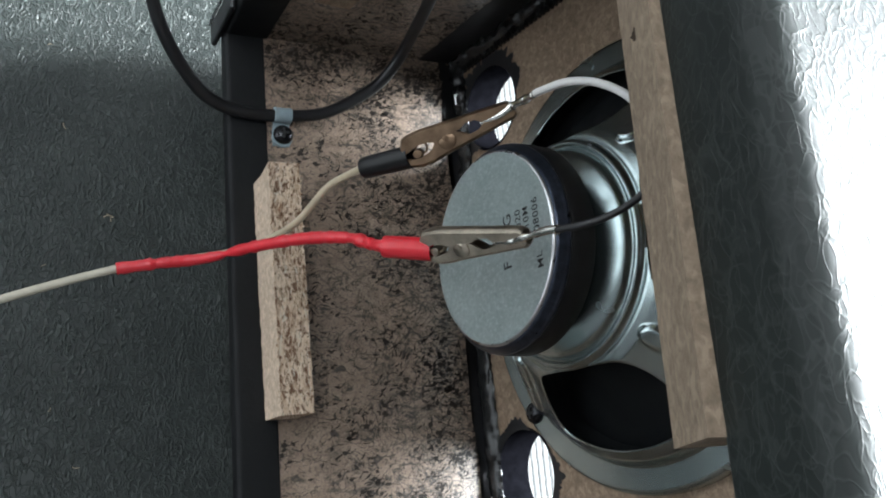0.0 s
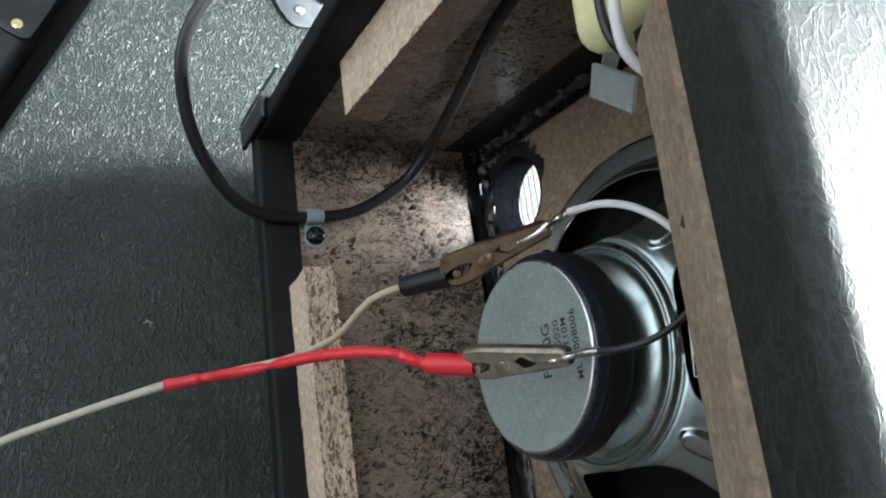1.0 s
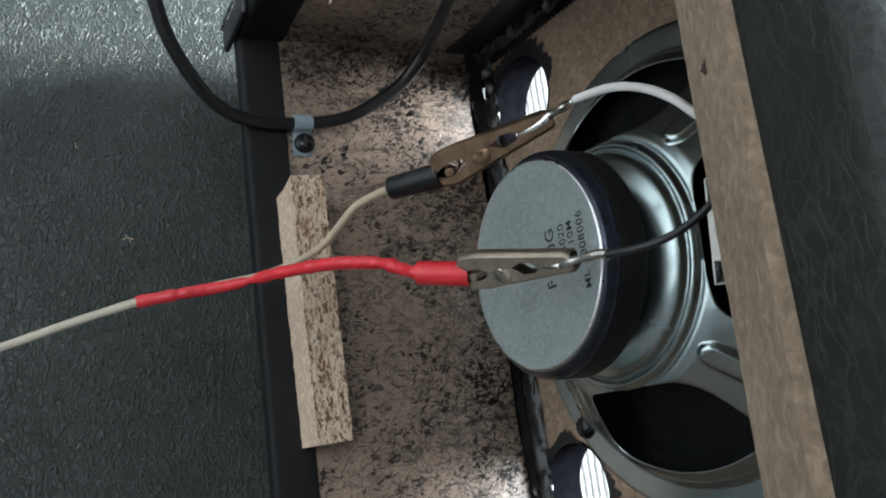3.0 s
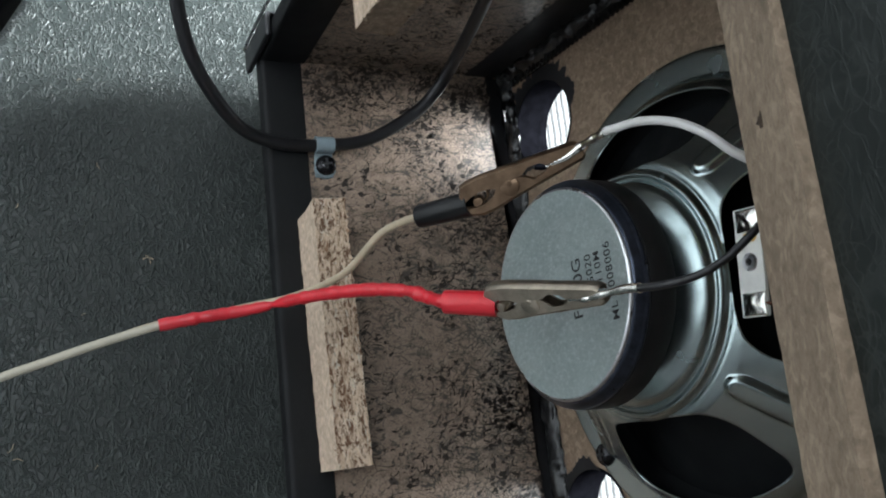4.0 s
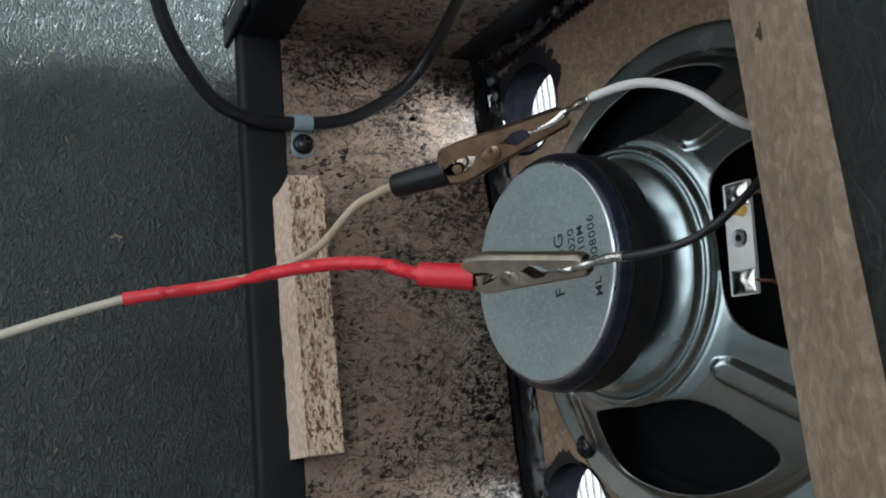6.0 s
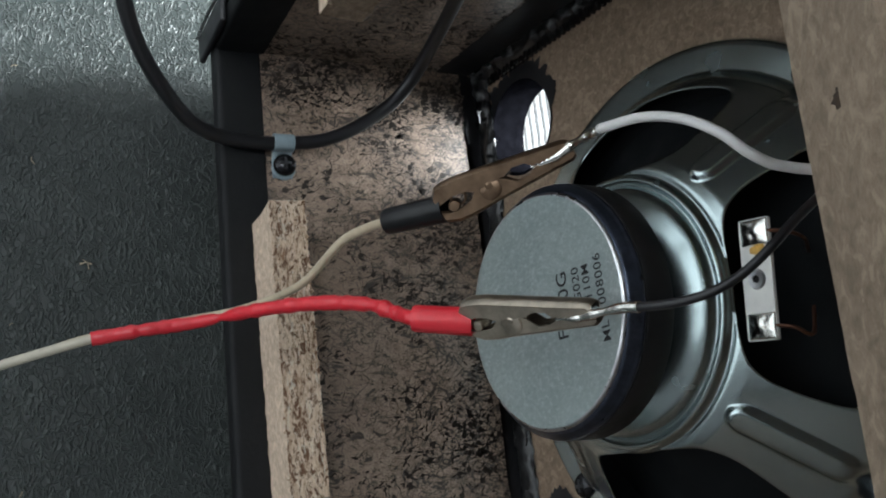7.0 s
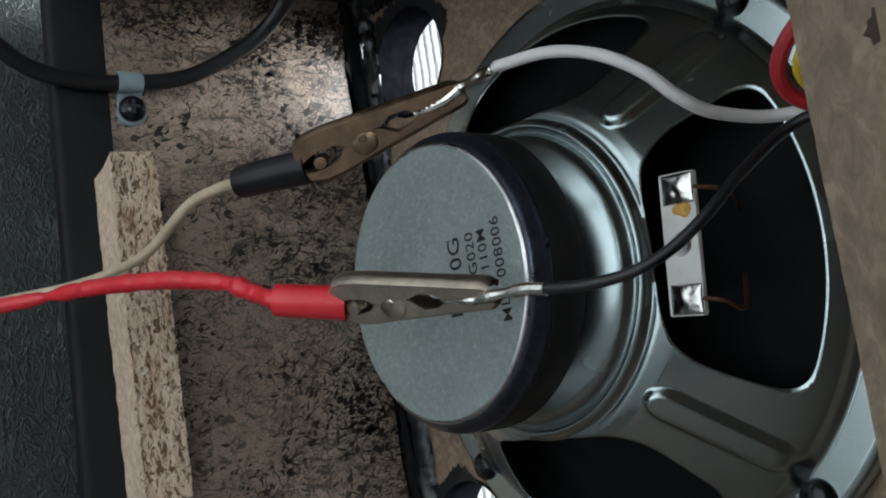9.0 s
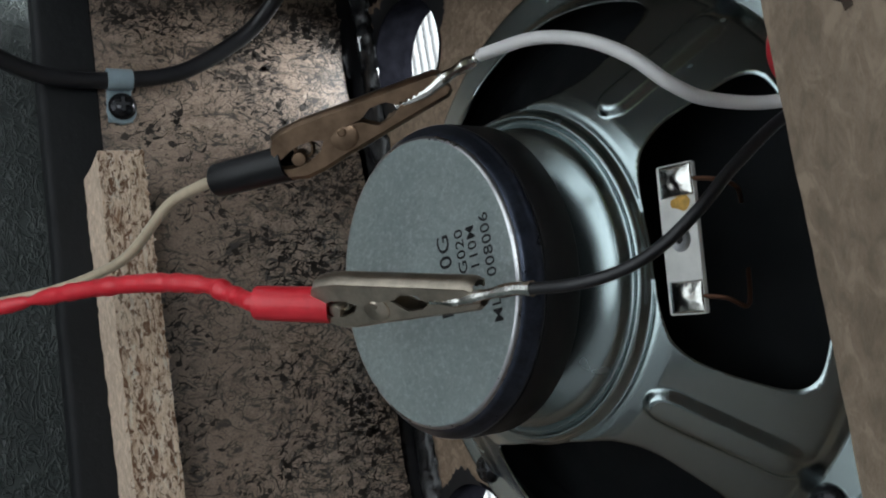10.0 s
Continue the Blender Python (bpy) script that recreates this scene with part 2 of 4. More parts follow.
WHITE = make_plain("white_insulation", (0.72, 0.70, 0.69), 0.4, 0, 0.06, 160)
SLEEVE = make_plain("black_sleeve", (0.007, 0.007, 0.008), 0.36, 0, 0.2, Specular_IOR_Level=0.3)
NICKEL = make_plain("dull_nickel", (0.49, 0.425, 0.345), 0.38, 1.0, 0.18, 260, 0.1)
BRONZE = make_plain("tarnished_clip_metal", (0.225, 0.15, 0.10), 0.36, 1.0, 0.25, 220, 0.1)
AGED = make_plain("yellowed_insulation", (0.44, 0.37, 0.265), 0.42, 0, 0.14, 160)
TIN = make_plain("solder_tin", (0.75, 0.74, 0.70), 0.2, 1.0, 0.2, 500, 0.4)
NYLON = make_plain("milky_nylon", (0.235, 0.30, 0.33), 0.35, 0, 0.1, 150, 0.0)
PHENOL = make_plain("white_terminal_board", (0.74, 0.73, 0.70), 0.5, 0, 0.08, 150)
STEEL = make_plain("black_screw_steel", (0.02, 0.02, 0.023), 0.2, 0.6, 0.2)
BRIGHT = make_plain("bright_steel", (0.62, 0.62, 0.64), 0.3, 1.0, 0.15)
INK = make_plain("black_ink", (0.012, 0.013, 0.015), 0.5)
CLOTH = make_cloth()
YELLOW = make_plain("yellow_coil_tape", (0.72, 0.68, 0.38), 0.4, 0, 0.12, 60)
WIRE_YELLOW = make_plain("yellow_insulation", (0.62, 0.42, 0.03), 0.4, 0, 0.1)
WIRE_RED = make_plain("dark_red_insulation", (0.42, 0.02, 0.03), 0.38, 0, 0.1)
PALE_STEEL = make_plain("pale_bracket_steel", (0.60, 0.66, 0.67), 0.35, 0.8, 0.1)
COPPER = make_plain("copper_lead", (0.11, 0.05, 0.03), 0.4, 0.8, 0.2)
PLASTER = make_plain("plaster_wall", (0.215, 0.217, 0.22), 0.9, 0, 0.05, 6)
REFLECTOR_PLASTER = make_plain("reflector_plaster_wall", (0.46, 0.465, 0.47), 0.9, 0, 0.05, 6)
DIMMING_PLASTER = make_plain("dimming_wall", (0.055, 0.055, 0.056), 0.9, 0, 0.08, 6)
CARPET = make_plain("room_floor", (0.09, 0.088, 0.086), 0.9, 0, 0.2, 60)
SATIN = make_plain("satin_dark_steel", (0.075, 0.082, 0.088), 0.42, 0.3, 0.2, 200)
BRASS = make_plain("brass_rivet", (0.80, 0.66, 0.38), 0.3, 1.0, 0.1)

# ---- mesh helpers ----


def mesh_of(bm, name):
    me = bpy.data.meshes.new(name)
    bm.normal_update()
    bm.to_mesh(me)
    bm.free()
    return me


def part(name, bm, material, parent=None, label="", smooth=False, sharp=35):
    """Links a bmesh as one object, under its thing if there is one."""
    me = mesh_of(bm, name)
    mats = material if isinstance(material, (list, tuple)) else [material]
    for m in mats:
        me.materials.append(m)
    if smooth:
        me.polygons.foreach_set("use_smooth", [True] * len(me.polygons))
        me.set_sharp_from_angle(angle=radians(sharp))
    ob = new(name, me)
    if parent is not None:
        ob.parent = parent
        ob.matrix_parent_inverse = parent.matrix_basis.inverted()
    if label:
        tagged(ob, label=label)
    return ob


def thing(name, at, label, category, group="", kind=""):
    ob = new(name)
    ob.matrix_basis = Matrix.Translation(at)
    ob.empty_display_size = 0.01
    return tagged(ob, label, category, group, kind)


def block(x0, x1, y0, y1, z0, z1, bevel=0.0, seg=2):
    bm = bmesh.new()
    bmesh.ops.create_cube(bm, size=1, matrix=Matrix.LocRotScale(((x0 + x1) / 2, (y0 + y1) / 2, (z0 + z1) / 2), None, (x1 - x0, y1 - y0, z1 - z0)))
    if bevel:
        bmesh.ops.bevel(bm, geom=bm.edges[:], offset=bevel, segments=seg, profile=0.5, affect="EDGES")
    return bm


def lathe(profile, m, steps=96):
    """Turns a list of (radius, height) round the z axis of m."""
    bm = bmesh.new()
    rings = []
    for r, h in profile:
        if r < 1e-6:
            rings.append([bm.verts.new(m @ Vector((0, 0, h)))])
        else:
            rings.append([bm.verts.new(m @ Vector((r * math.cos(a), r * math.sin(a), h))) for a in (2 * math.pi * i / steps for i in range(steps))])
    for a, b in zip(rings, rings[1:]):
        for i in range(steps):
            j = (i + 1) % steps
            if len(a) == 1 and len(b) > 1:
                bm.faces.new((a[0], b[i], b[j]))
            elif len(b) == 1 and len(a) > 1:
                bm.faces.new((a[i], b[0], a[j]))
            elif len(a) > 1:
                bm.faces.new((a[i], b[i], b[j], a[j]))
    bmesh.ops.recalc_face_normals(bm, faces=bm.faces[:])
    return bm


def spline(points, per=10):
    """A smooth line through the points."""
    p = [Vector(q) for q in points]
    p = [p[0] * 2 - p[1], *p, p[-1] * 2 - p[-2]]
    out = []
    for a, b, c, d in zip(p, p[1:], p[2:], p[3:]):
        for i in range(per):
            t = i / per
            out.append(0.5 * (2 * b + (c - a) * t + (2 * a - 5 * b + 4 * c - d) * t * t + (3 * b - a - 3 * c + d) * t ** 3))
    out.append(p[-2])
    return out


def tube(line, radius, sides=12, bm=None, wobble=0.0, flat=1.0):
    """A round cord along a line; radius a number, or a function of the way along, 0 to 1."""
    bm = bm or bmesh.new()
    rings = []
    side = None
    for i, q in enumerate(line):
        d = (line[min(i + 1, len(line) - 1)] - line[max(i - 1, 0)]).normalized()
        if side is None:
            side = d.cross(Vector((0.3, 0.2, 1))).normalized()
        side = (side - d * side.dot(d)).normalized()
        up = d.cross(side)
        u = i / (len(line) - 1)
        r = radius(u) if callable(radius) else radius
        r *= 1 + wobble * noise.noise(q * 260)
        rings.append([bm.verts.new(q + side * (r * math.cos(a)) + up * (r * flat * math.sin(a))) for a in (2 * math.pi * k / sides for k in range(sides))])
    for a, b in zip(rings, rings[1:]):
        for k in range(sides):
            j = (k + 1) % sides
            bm.faces.new((a[k], a[j], b[j], b[k]))
    bm.faces.new(rings[0][::-1])
    bm.faces.new(rings[-1])
    bmesh.ops.recalc_face_normals(bm, faces=bm.faces[:])
    return bm


def prism(outline, m, depth, bevel=0.0):
    """A flat outline (x, y) in m's plane, made depth thick along its z."""
    bm = bmesh.new()
    f = bm.faces.new([bm.verts.new((x, y, 0)) for x, y in outline])
    ext = bmesh.ops.extrude_face_region(bm, geom=[f])
    bmesh.ops.translate(bm, vec=(0, 0, depth), verts=[v for v in ext["geom"] if isinstance(v, bmesh.types.BMVert)])
    bmesh.ops.recalc_face_normals(bm, faces=bm.faces[:])
    if bevel:
        bmesh.ops.bevel(bm, geom=[e for e in bm.edges if e.calc_face_angle(0) > 0.6], offset=bevel, segments=2, profile=0.5, affect="EDGES")
    bm.transform(m)
    return bm


def rounded(pts, radii, per=6):
    """An outline with its corners rounded."""
    out = []
    n = len(pts)
    for i, (p, r) in enumerate(zip(pts, radii)):
        p, a, b = Vector(p), Vector(pts[i - 1]), Vector(pts[(i + 1) % n])
        if r <= 0:
            out.append(tuple(p))
            continue
        da, db = (a - p).normalized(), (b - p).normalized()
        p0, p1 = p + da * r, p + db * r
        for k in range(per + 1):
            t = k / per
            out.append(tuple(p0 * (1 - t) ** 2 + p * 2 * t * (1 - t) + p1 * t * t))
    return out


# ---- plan, in metres: floor panel inside face z = 0, rear edge y = 0, loudspeaker axis x = 0 ----
SIDE = 0.1507      # inner face of the side panels
BAFFLE = 0.1365    # rear face of the baffle at the floor; it leans forward from there
LEAN = Matrix.Translation((0, 0.1414, 0)) @ pose(0, 0, 0, -6.5) @ Matrix.Translation((0, -0.1414, 0))
TOP = 0.3262       # underside of the top panel
THICK = 0.0105
AXIS = 0.1254      # height of the loudspeaker's axis along the baffle
AXIS_X = 0.0015
STAND = -0.050     # top of the cabinet underneath
FRONT = 0.205


def panel(name, bm, parent, material=BOARD):
    return part(name, bm, material, parent)


amp = thing("amplifier_cabinet", (0, 0, -THICK), "small black vinyl amplifier cabinet with its back open", "amplifier")
part("bottom_panel", block(-SIDE - THICK, SIDE + THICK, 0.004, BAFFLE + 0.006, -THICK + 0.0015, 0), BOARD, amp, "brown board inner face with black paint flecks")
part("side_panel", block(-SIDE - THICK + 0.0015, -SIDE, 0.004, FRONT, 0.0, TOP), BOARD, amp, "brown board inner face with black paint flecks")
part("side_panel", block(SIDE, SIDE + THICK - 0.0015, 0.004, FRONT, 0.0, TOP), BOARD, amp)
part("top_panel", block(-SIDE - THICK, SIDE + THICK, 0.004, FRONT, TOP + 0.0082, TOP + 0.029), BOARD, amp)

# vinyl covering, folded round the rear edges and a little way inside
WRAP = 0.0208


def covering(name, pts, axis, lo, hi, mat, label=""):
    """A strip of covering: an outline of the section, run along an axis from lo to hi."""
    m = {"x": Matrix(((0, 0, 1, 0), (1, 0, 0, 0), (0, 1, 0, 0), (0, 0, 0, 1))),
         "z": Matrix(((1, 0, 0, 0), (0, 1, 0, 0), (0, 0, 1, 0), (0, 0, 0, 1)))}[axis]
    bm = prism(pts, m @ Matrix.Translation((0, 0, lo)), hi - lo)
    return part(name, bm, mat, amp, label, smooth=True)


T = 0.0012
edge_bottom = rounded([(WRAP, 0), (WRAP, T), (0, T), (0, -THICK), (FRONT, -THICK), (FRONT, -THICK + T), (0.0042, -THICK + T), (0.0042, 0)], [0, 0.0006, 0.003, 0.004, 0, 0, 0, 0])
covering("bottom_covering", edge_bottom, "x", -SIDE - THICK, SIDE + THICK, HIDE, "black vinyl folded over the panel edge")
E0, E1 = TOP + 0.0082, TOP + 0.031
edge_top = rounded([(WRAP, E0), (WRAP, E0 - T), (-0.003, E0 - T), (-0.003, E1), (FRONT + 0.03, E1), (FRONT + 0.03, E1 - T), (0.0042, E1 - T), (0.0042, E0)], [0, 0.0006, 0.001, 0.007, 0, 0, 0, 0])
covering("top_covering", edge_top, "x", -SIDE - THICK - 0.002, SIDE + THICK + 0.002, TOP_VINYL, "grained black vinyl on the top")
for s in (-1, 1):
    edge_side = rounded([(s * SIDE, WRAP + 0.002), (s * (SIDE - T), WRAP + 0.002), (s * (SIDE - T), 0), (s * (SIDE + THICK), 0), (s * (SIDE + THICK), FRONT), (s * (SIDE + THICK - T), FRONT), (s * (SIDE + THICK - T), 0.0042), (s * SIDE, 0.0042)], [0, 0.0006, 0.003, 0.004, 0, 0, 0, 0])
    covering("side_covering", edge_side, "z", T + 0.0003, TOP - T - 0.0003, HIDE, "black vinyl folded over the panel edge")

# baffle with two round ports beside the loudspeaker's cut-out
PORTS = ((-0.1110, 0.0303), (0.0892, 0.0285))
PORT_R = 0.0232


def baffle_mesh():
    """A board with three round holes, 19 mm thick."""
    c = bpy.data.curves.new("board", "CURVE")
    c.dimensions, c.fill_mode, c.extrude = "2D", "BOTH", 0.0095
    loops = [[(-SIDE, 0), (SIDE, 0), (SIDE, TOP), (-SIDE, TOP)]]
    for cx, cz, r, n in ((AXIS_X, AXIS, 0.0900, 96), *((x, z, PORT_R, 56) for x, z in PORTS)):
        loops.append([(cx + r * math.cos(a), cz + r * math.sin(a)) for a in (2 * math.pi * i / n for i in range(n))])
    for pts in loops:
        sp = c.splines.new("POLY")
        sp.points.add(len(pts) - 1)
        sp.use_cyclic_u = True
        for q, (x, y) in zip(sp.points, pts):
            q.co = (x, y, 0, 1)
    tmp = bpy.data.objects.new("board", c)
    scene.collection.objects.link(tmp)
    me = bpy.data.meshes.new_from_object(tmp.evaluated_get(bpy.context.evaluated_depsgraph_get()))
    bpy.data.objects.remove(tmp)
    bm = bmesh.new()
    bm.from_mesh(me)
    bpy.data.meshes.remove(me)
    bm.transform(LEAN @ Matrix(((1, 0, 0, 0), (0, 0, -1, BAFFLE + 0.0095), (0, 1, 0, 0), (0, 0, 0, 1))))
    return bm


board_front = part("baffle", baffle_mesh(), MDF, amp, "brown fibreboard baffle with black-painted round ports")
for px_, pz_ in PORTS:
    part("port_wall", lathe([(PORT_R + 0.0012, -0.0002), (PORT_R - 0.0002, -0.0002), (PORT_R - 0.0004, 0.0002), (PORT_R - 0.0004, 0.0191)], LEAN @ Matrix(((1, 0, 0, px_), (0, 0, 1, BAFFLE), (0, -1, 0, pz_), (0, 0, 0, 1))), 64), MATT, board_front, "matt black painted port wall", smooth=True)

grille = thing("speaker_grille", (0, FRONT, 0), "pale ribbed grille cloth stretched over the front", "grille")


def grille_mesh():
    bm = bmesh.new()
    nx, nz = 300, 40
    verts = []
    for i in range(nx + 1):
        x = -SIDE + 2 * SIDE * i / nx
        row = []
        for j in range(nz + 1):
            z = TOP * j / nz
            row.append(bm.verts.new(LEAN @ Vector((x, BAFFLE + 0.0208 + 0.0006 * noise.noise((x * 400, z * 60, 0)), z))))
        verts.append(row)
    for i in range(nx):
        for j in range(nz):
            bm.faces.new((verts[i][j], verts[i + 1][j], verts[i + 1][j + 1], verts[i][j + 1]))
    return bm


part("cloth", grille_mesh(), CLOTH, grille, smooth=True)

# ---- loudspeaker ----
TO_AXIS = LEAN @ Matrix(((1, 0, 0, AXIS_X), (0, 0, 1, 0), (0, -1, 0, AXIS), (0, 0, 0, 1)))  # z of the lathe runs along y; its y points down
speaker = thing("loudspeaker", (0, BAFFLE, AXIS), "loudspeaker with galvanised magnet plate and pressed zinc basket", "loudspeaker")
PLATE_Y = 0.0569
part("back_plate", lathe([(0, PLATE_Y), (0.0386, PLATE_Y)], TO_AXIS), PLATE, speaker, "galvanised round magnet plate", smooth=True)
part("plate_edge", lathe([(0.0386, PLATE_Y), (0.0391, PLATE_Y + 0.0001), (0.0395, PLATE_Y + 0.0005), (0.0397, PLATE_Y + 0.0011)], TO_AXIS), BRIGHT, speaker, "bright worn plate edge", smooth=True)
part("rim_band", lathe([(0.0397, 0.0580), (0.0411, 0.0590), (0.0410, 0.0593), (0.0420, 0.0601), (0.0419, 0.0605), (0.0426, 0.0613), (0.0429, 0.0624), (0.0426, 0.0629), (0.041, 0.0630)], TO_AXIS), RIM, speaker, "dark bluish metal rim with fine grooves", smooth=True, sharp=80)
part("magnet", lathe([(0.0415, 0.0630), (0.0427, 0.0634), (0.0431, 0.0643), (0.0431, 0.0738), (0.0425, 0.0747), (0.0320, 0.0749), (0.0320, 0.0822)], TO_AXIS), FERRITE, speaker, "matt black ferrite ring", smooth=True)

WINDOW_IN, WINDOW_OUT = 0.0500, 0.0825
TURN = radians(1.9)  # the basket's spokes stand a little off the diagonals


def basket_profile(r):
    """Height along the axis of the basket's skin at radius r."""
    pts = ((0.0300, 0.0822), (0.0322, 0.0829), (0.0345, 0.0843), (0.0410, 0.0880), (0.0421, 0.0887), (0.0427, 0.0893), (0.0433, 0.0902), (0.0438, 0.0917), (0.0446, 0.0924), (0.0456, 0.0921), (0.0463, 0.0913), (0.0469, 0.0914), (0.0475, 0.0926), (0.0481, 0.0943), (0.0489, 0.0948), (0.0497, 0.0945), (0.0510, 0.0948), (0.0545, 0.0968), (0.0820, 0.1205), (0.0865, 0.1245), (0.0885, 0.1282), (0.0900, 0.1298), (0.0995, 0.1300), (0.1009, 0.1306), (0.1015, 0.1320), (0.1015, 0.1363))
    return pts


def spoke_dent(r, a):
    """Raised rib along the middle of each spoke."""
    best = 0.0
    for k in range(4):
        c = math.pi / 4 + k * math.pi / 2 + TURN
        x, y = r * math.cos(a - c), r * math.sin(a - c)
        u = min(max(x, 0.0590), 0.0822)
        d = math.hypot(x - u, y)
        if x > 0:
            w = 0.0032
            t = min(1.0, max(0.0, (w + 0.0026 - d) / 0.0034))
            best = max(best, t * t * (3 - 2 * t))
    return best


def basket_mesh():
    """The pressed basket: a turned skin with four windows and a rib on each spoke."""
    bm = bmesh.new()
    steps = 720
    pts = basket_profile(0)
    rs = []
    for (r0, h0), (r1, h1) in zip(pts, pts[1:]):
        n = max(1, int(abs(r1 - r0) / 0.0006))
        for i in range(n):
            t = i / n
            rs.append((r0 + (r1 - r0) * t, h0 + (h1 - h0) * t))
    rs.append(pts[-1])
    grid = []
    for r, h in rs:
        row = []
        for i in range(steps):
            a = 2 * math.pi * i / steps
            lift = 0.0027 * spoke_dent(r, a) if 0.0520 < r < 0.088 else 0.0
            row.append(bm.verts.new(TO_AXIS @ Vector((r * math.cos(a), r * math.sin(a), h - lift))))
        grid.append(row)

    def open_at(r, a):
        a -= TURN
        k = round(a / (math.pi / 2)) * math.pi / 2
        x, y = r * math.cos(a - k), abs(r * math.sin(a - k))
        if not WINDOW_IN - 0.002 < r < WINDOW_OUT:
            return False
        # a trapezoid with rounded corners: inner edge, outer arc, straight flanks
        lim = 0.0262 + (x - 0.044) * 0.66
        dx, dy, dr = x - 0.0485, lim - y, WINDOW_OUT - r
        c = 0.006
        def corner(p, q):
            return p > 0 and q > 0 and not (p < c and q < c and (c - p) ** 2 + (c - q) ** 2 > c * c)
        return corner(dx if dx < dr else dr, dy * 0.85) and dx > 0 and dr > 0

    for (ra, _), (rb, _), a, b in zip(rs, rs[1:], grid, grid[1:]):
        for i in range(steps):
            j = (i + 1) % steps
            if open_at((ra + rb) / 2, 2 * math.pi * (i + 0.5) / steps):
                continue
            bm.faces.new((a[i], b[i], b[j], a[j]))
    bmesh.ops.delete(bm, geom=[v for v in bm.verts if not v.link_faces], context="VERTS")
    # ease the stepped window edges
    rim = [v for v in bm.verts if any(e.is_boundary for e in v.link_edges) and 0.047 < (TO_AXIS.inverted() @ v.co).xy.length < 0.0845]
    for _ in range(40):
        moved = {}
        for v in rim:
            near = [e.other_vert(v).co for e in v.link_edges if e.is_boundary]
            if len(near) == 2:
                moved[v] = v.co * 0.4 + (near[0] + near[1]) * 0.3
        for v, c in moved.items():
            v.co = c
    bmesh.ops.recalc_face_normals(bm, faces=bm.faces[:])
    return bm


basket = part("basket", basket_mesh(), BASKET, speaker, "pressed zinc basket with ribbed spokes and open windows", smooth=True, sharp=75)
thick = basket.modifiers.new("sheet", "SOLIDIFY")
thick.thickness, thick.offset = 0.0009, 0.0
part("cone", lathe([(0.0, 0.109), (0.02, 0.109), (0.024, 0.1075), (0.082, 0.1370), (0.0875, 0.1350), (0.0885, 0.1320)], TO_AXIS), CONE, speaker, "black paper cone", smooth=True)
part("voice_coil_cover", lathe([(0.0245, 0.090), (0.0245, 0.1085)], TO_AXIS), CONE, speaker, smooth=True)
part("gasket", lathe([(0.0885, 0.1320), (0.0905, 0.1325), (0.1005, 0.1328), (0.1005, 0.1362)], TO_AXIS), BLACK, speaker, smooth=True)


def text_mesh(body, size, m):
    c = bpy.data.curves.new("mark", "FONT")
    c.body, c.size, c.align_x, c.align_y = body, size, "LEFT", "CENTER"
    c.space_character, c.offset = 1.1, size * 0.008
    tmp = bpy.data.objects.new("mark", c)
    scene.collection.objects.link(tmp)
    dg = bpy.context.evaluated_depsgraph_get()
    me = bpy.data.meshes.new_from_object(tmp.evaluated_get(dg))
    bpy.data.objects.remove(tmp)
    bpy.data.curves.remove(c)
    bm = bmesh.new()
    bm.from_mesh(me)
    bpy.data.meshes.remove(me)
    bm.transform(m)
    return bm


def mark(body, size, x, z):
    """Printing on the plate: reads towards -x, seen from behind."""
    m = LEAN @ Matrix(((-1, 0, 0, x), (0, 0, -1, PLATE_Y - 0.00012), (0, -1, 0, z), (0, 0, 0, 1)))
    return part("printed_mark", text_mesh(body, size, m), INK, speaker)


for body, size, x, z in (("ML", 0.0049, 0.0172, 0.1556), ("008006", 0.0050, 0.0057, 0.1556), ("110M", 0.0048, 0.0030, 0.1497), ("G020", 0.0049, 0.0030, 0.1448), ("10G", 0.0072, 0.0043, 0.1380), ("F", 0.0072, 0.0131, 0.1356)):
    mark(body, size, x, z)

# terminal board with two soldered lugs and an eyelet
TB = LEAN @ pose(0.0041, 0.0935, 0.1860, 0, 6.5, 0)
board = part("terminal_board", prism(rounded([(-0.0185, -0.0055), (0.0185, -0.0055), (0.0185, 0.0055), (-0.0185, 0.0055)], [0.0008] * 4), TB @ pose(0, 0, 0, 90, 0, 0), 0.0016, 0.0003), PHENOL, speaker, "white terminal board with two tinned lugs")


def lug_mesh(x, seed):
    bm = bmesh.new()
    n = 12
    g = [[bm.verts.new((x + 0.0078 * (i / n - 0.5), -0.0018 - 0.0010 * max(0, math.cos(math.pi * (i / n - 0.5)) * math.cos(math.pi * (j / n - 0.5))) * (1 + 0.8 * noise.noise((i * 0.31 + seed, j * 0.31, 0))), 0.0098 * (j / n - 0.5) + 0.0004)) for j in range(n + 1)] for i in range(n + 1)]
    for i in range(n):
        for j in range(n):
            bm.faces.new((g[i][j], g[i + 1][j], g[i + 1][j + 1], g[i][j + 1]))
    bmesh.ops.recalc_face_normals(bm, faces=bm.faces[:])
    bm.transform(TB)
    return bm


for k, x in enumerate((-0.0142, 0.0142)):
    lug = part("solder_lug", lug_mesh(x, k * 7.3), TIN, board, "shiny tinned solder lug", smooth=True)
    lug.modifiers.new("sheet", "SOLIDIFY").thickness = 0.0006
    part("pigtail", tube(spline([TB @ Vector((x, -0.0012, 0.005)), TB @ Vector((x + 0.001, 0.001, 0.010)), TB @ Vector((x + 0.003, 0.006, 0.012)), TB @ Vector((x * 0.6, 0.016, 0.006))]), 0.0006, 8), COPPER, speaker, "copper lead to the cone", smooth=True)
FLUX = make_plain("amber_flux", (0.62, 0.36, 0.08), 0.4, 0, 0.3, 500)
bm = bmesh.new()
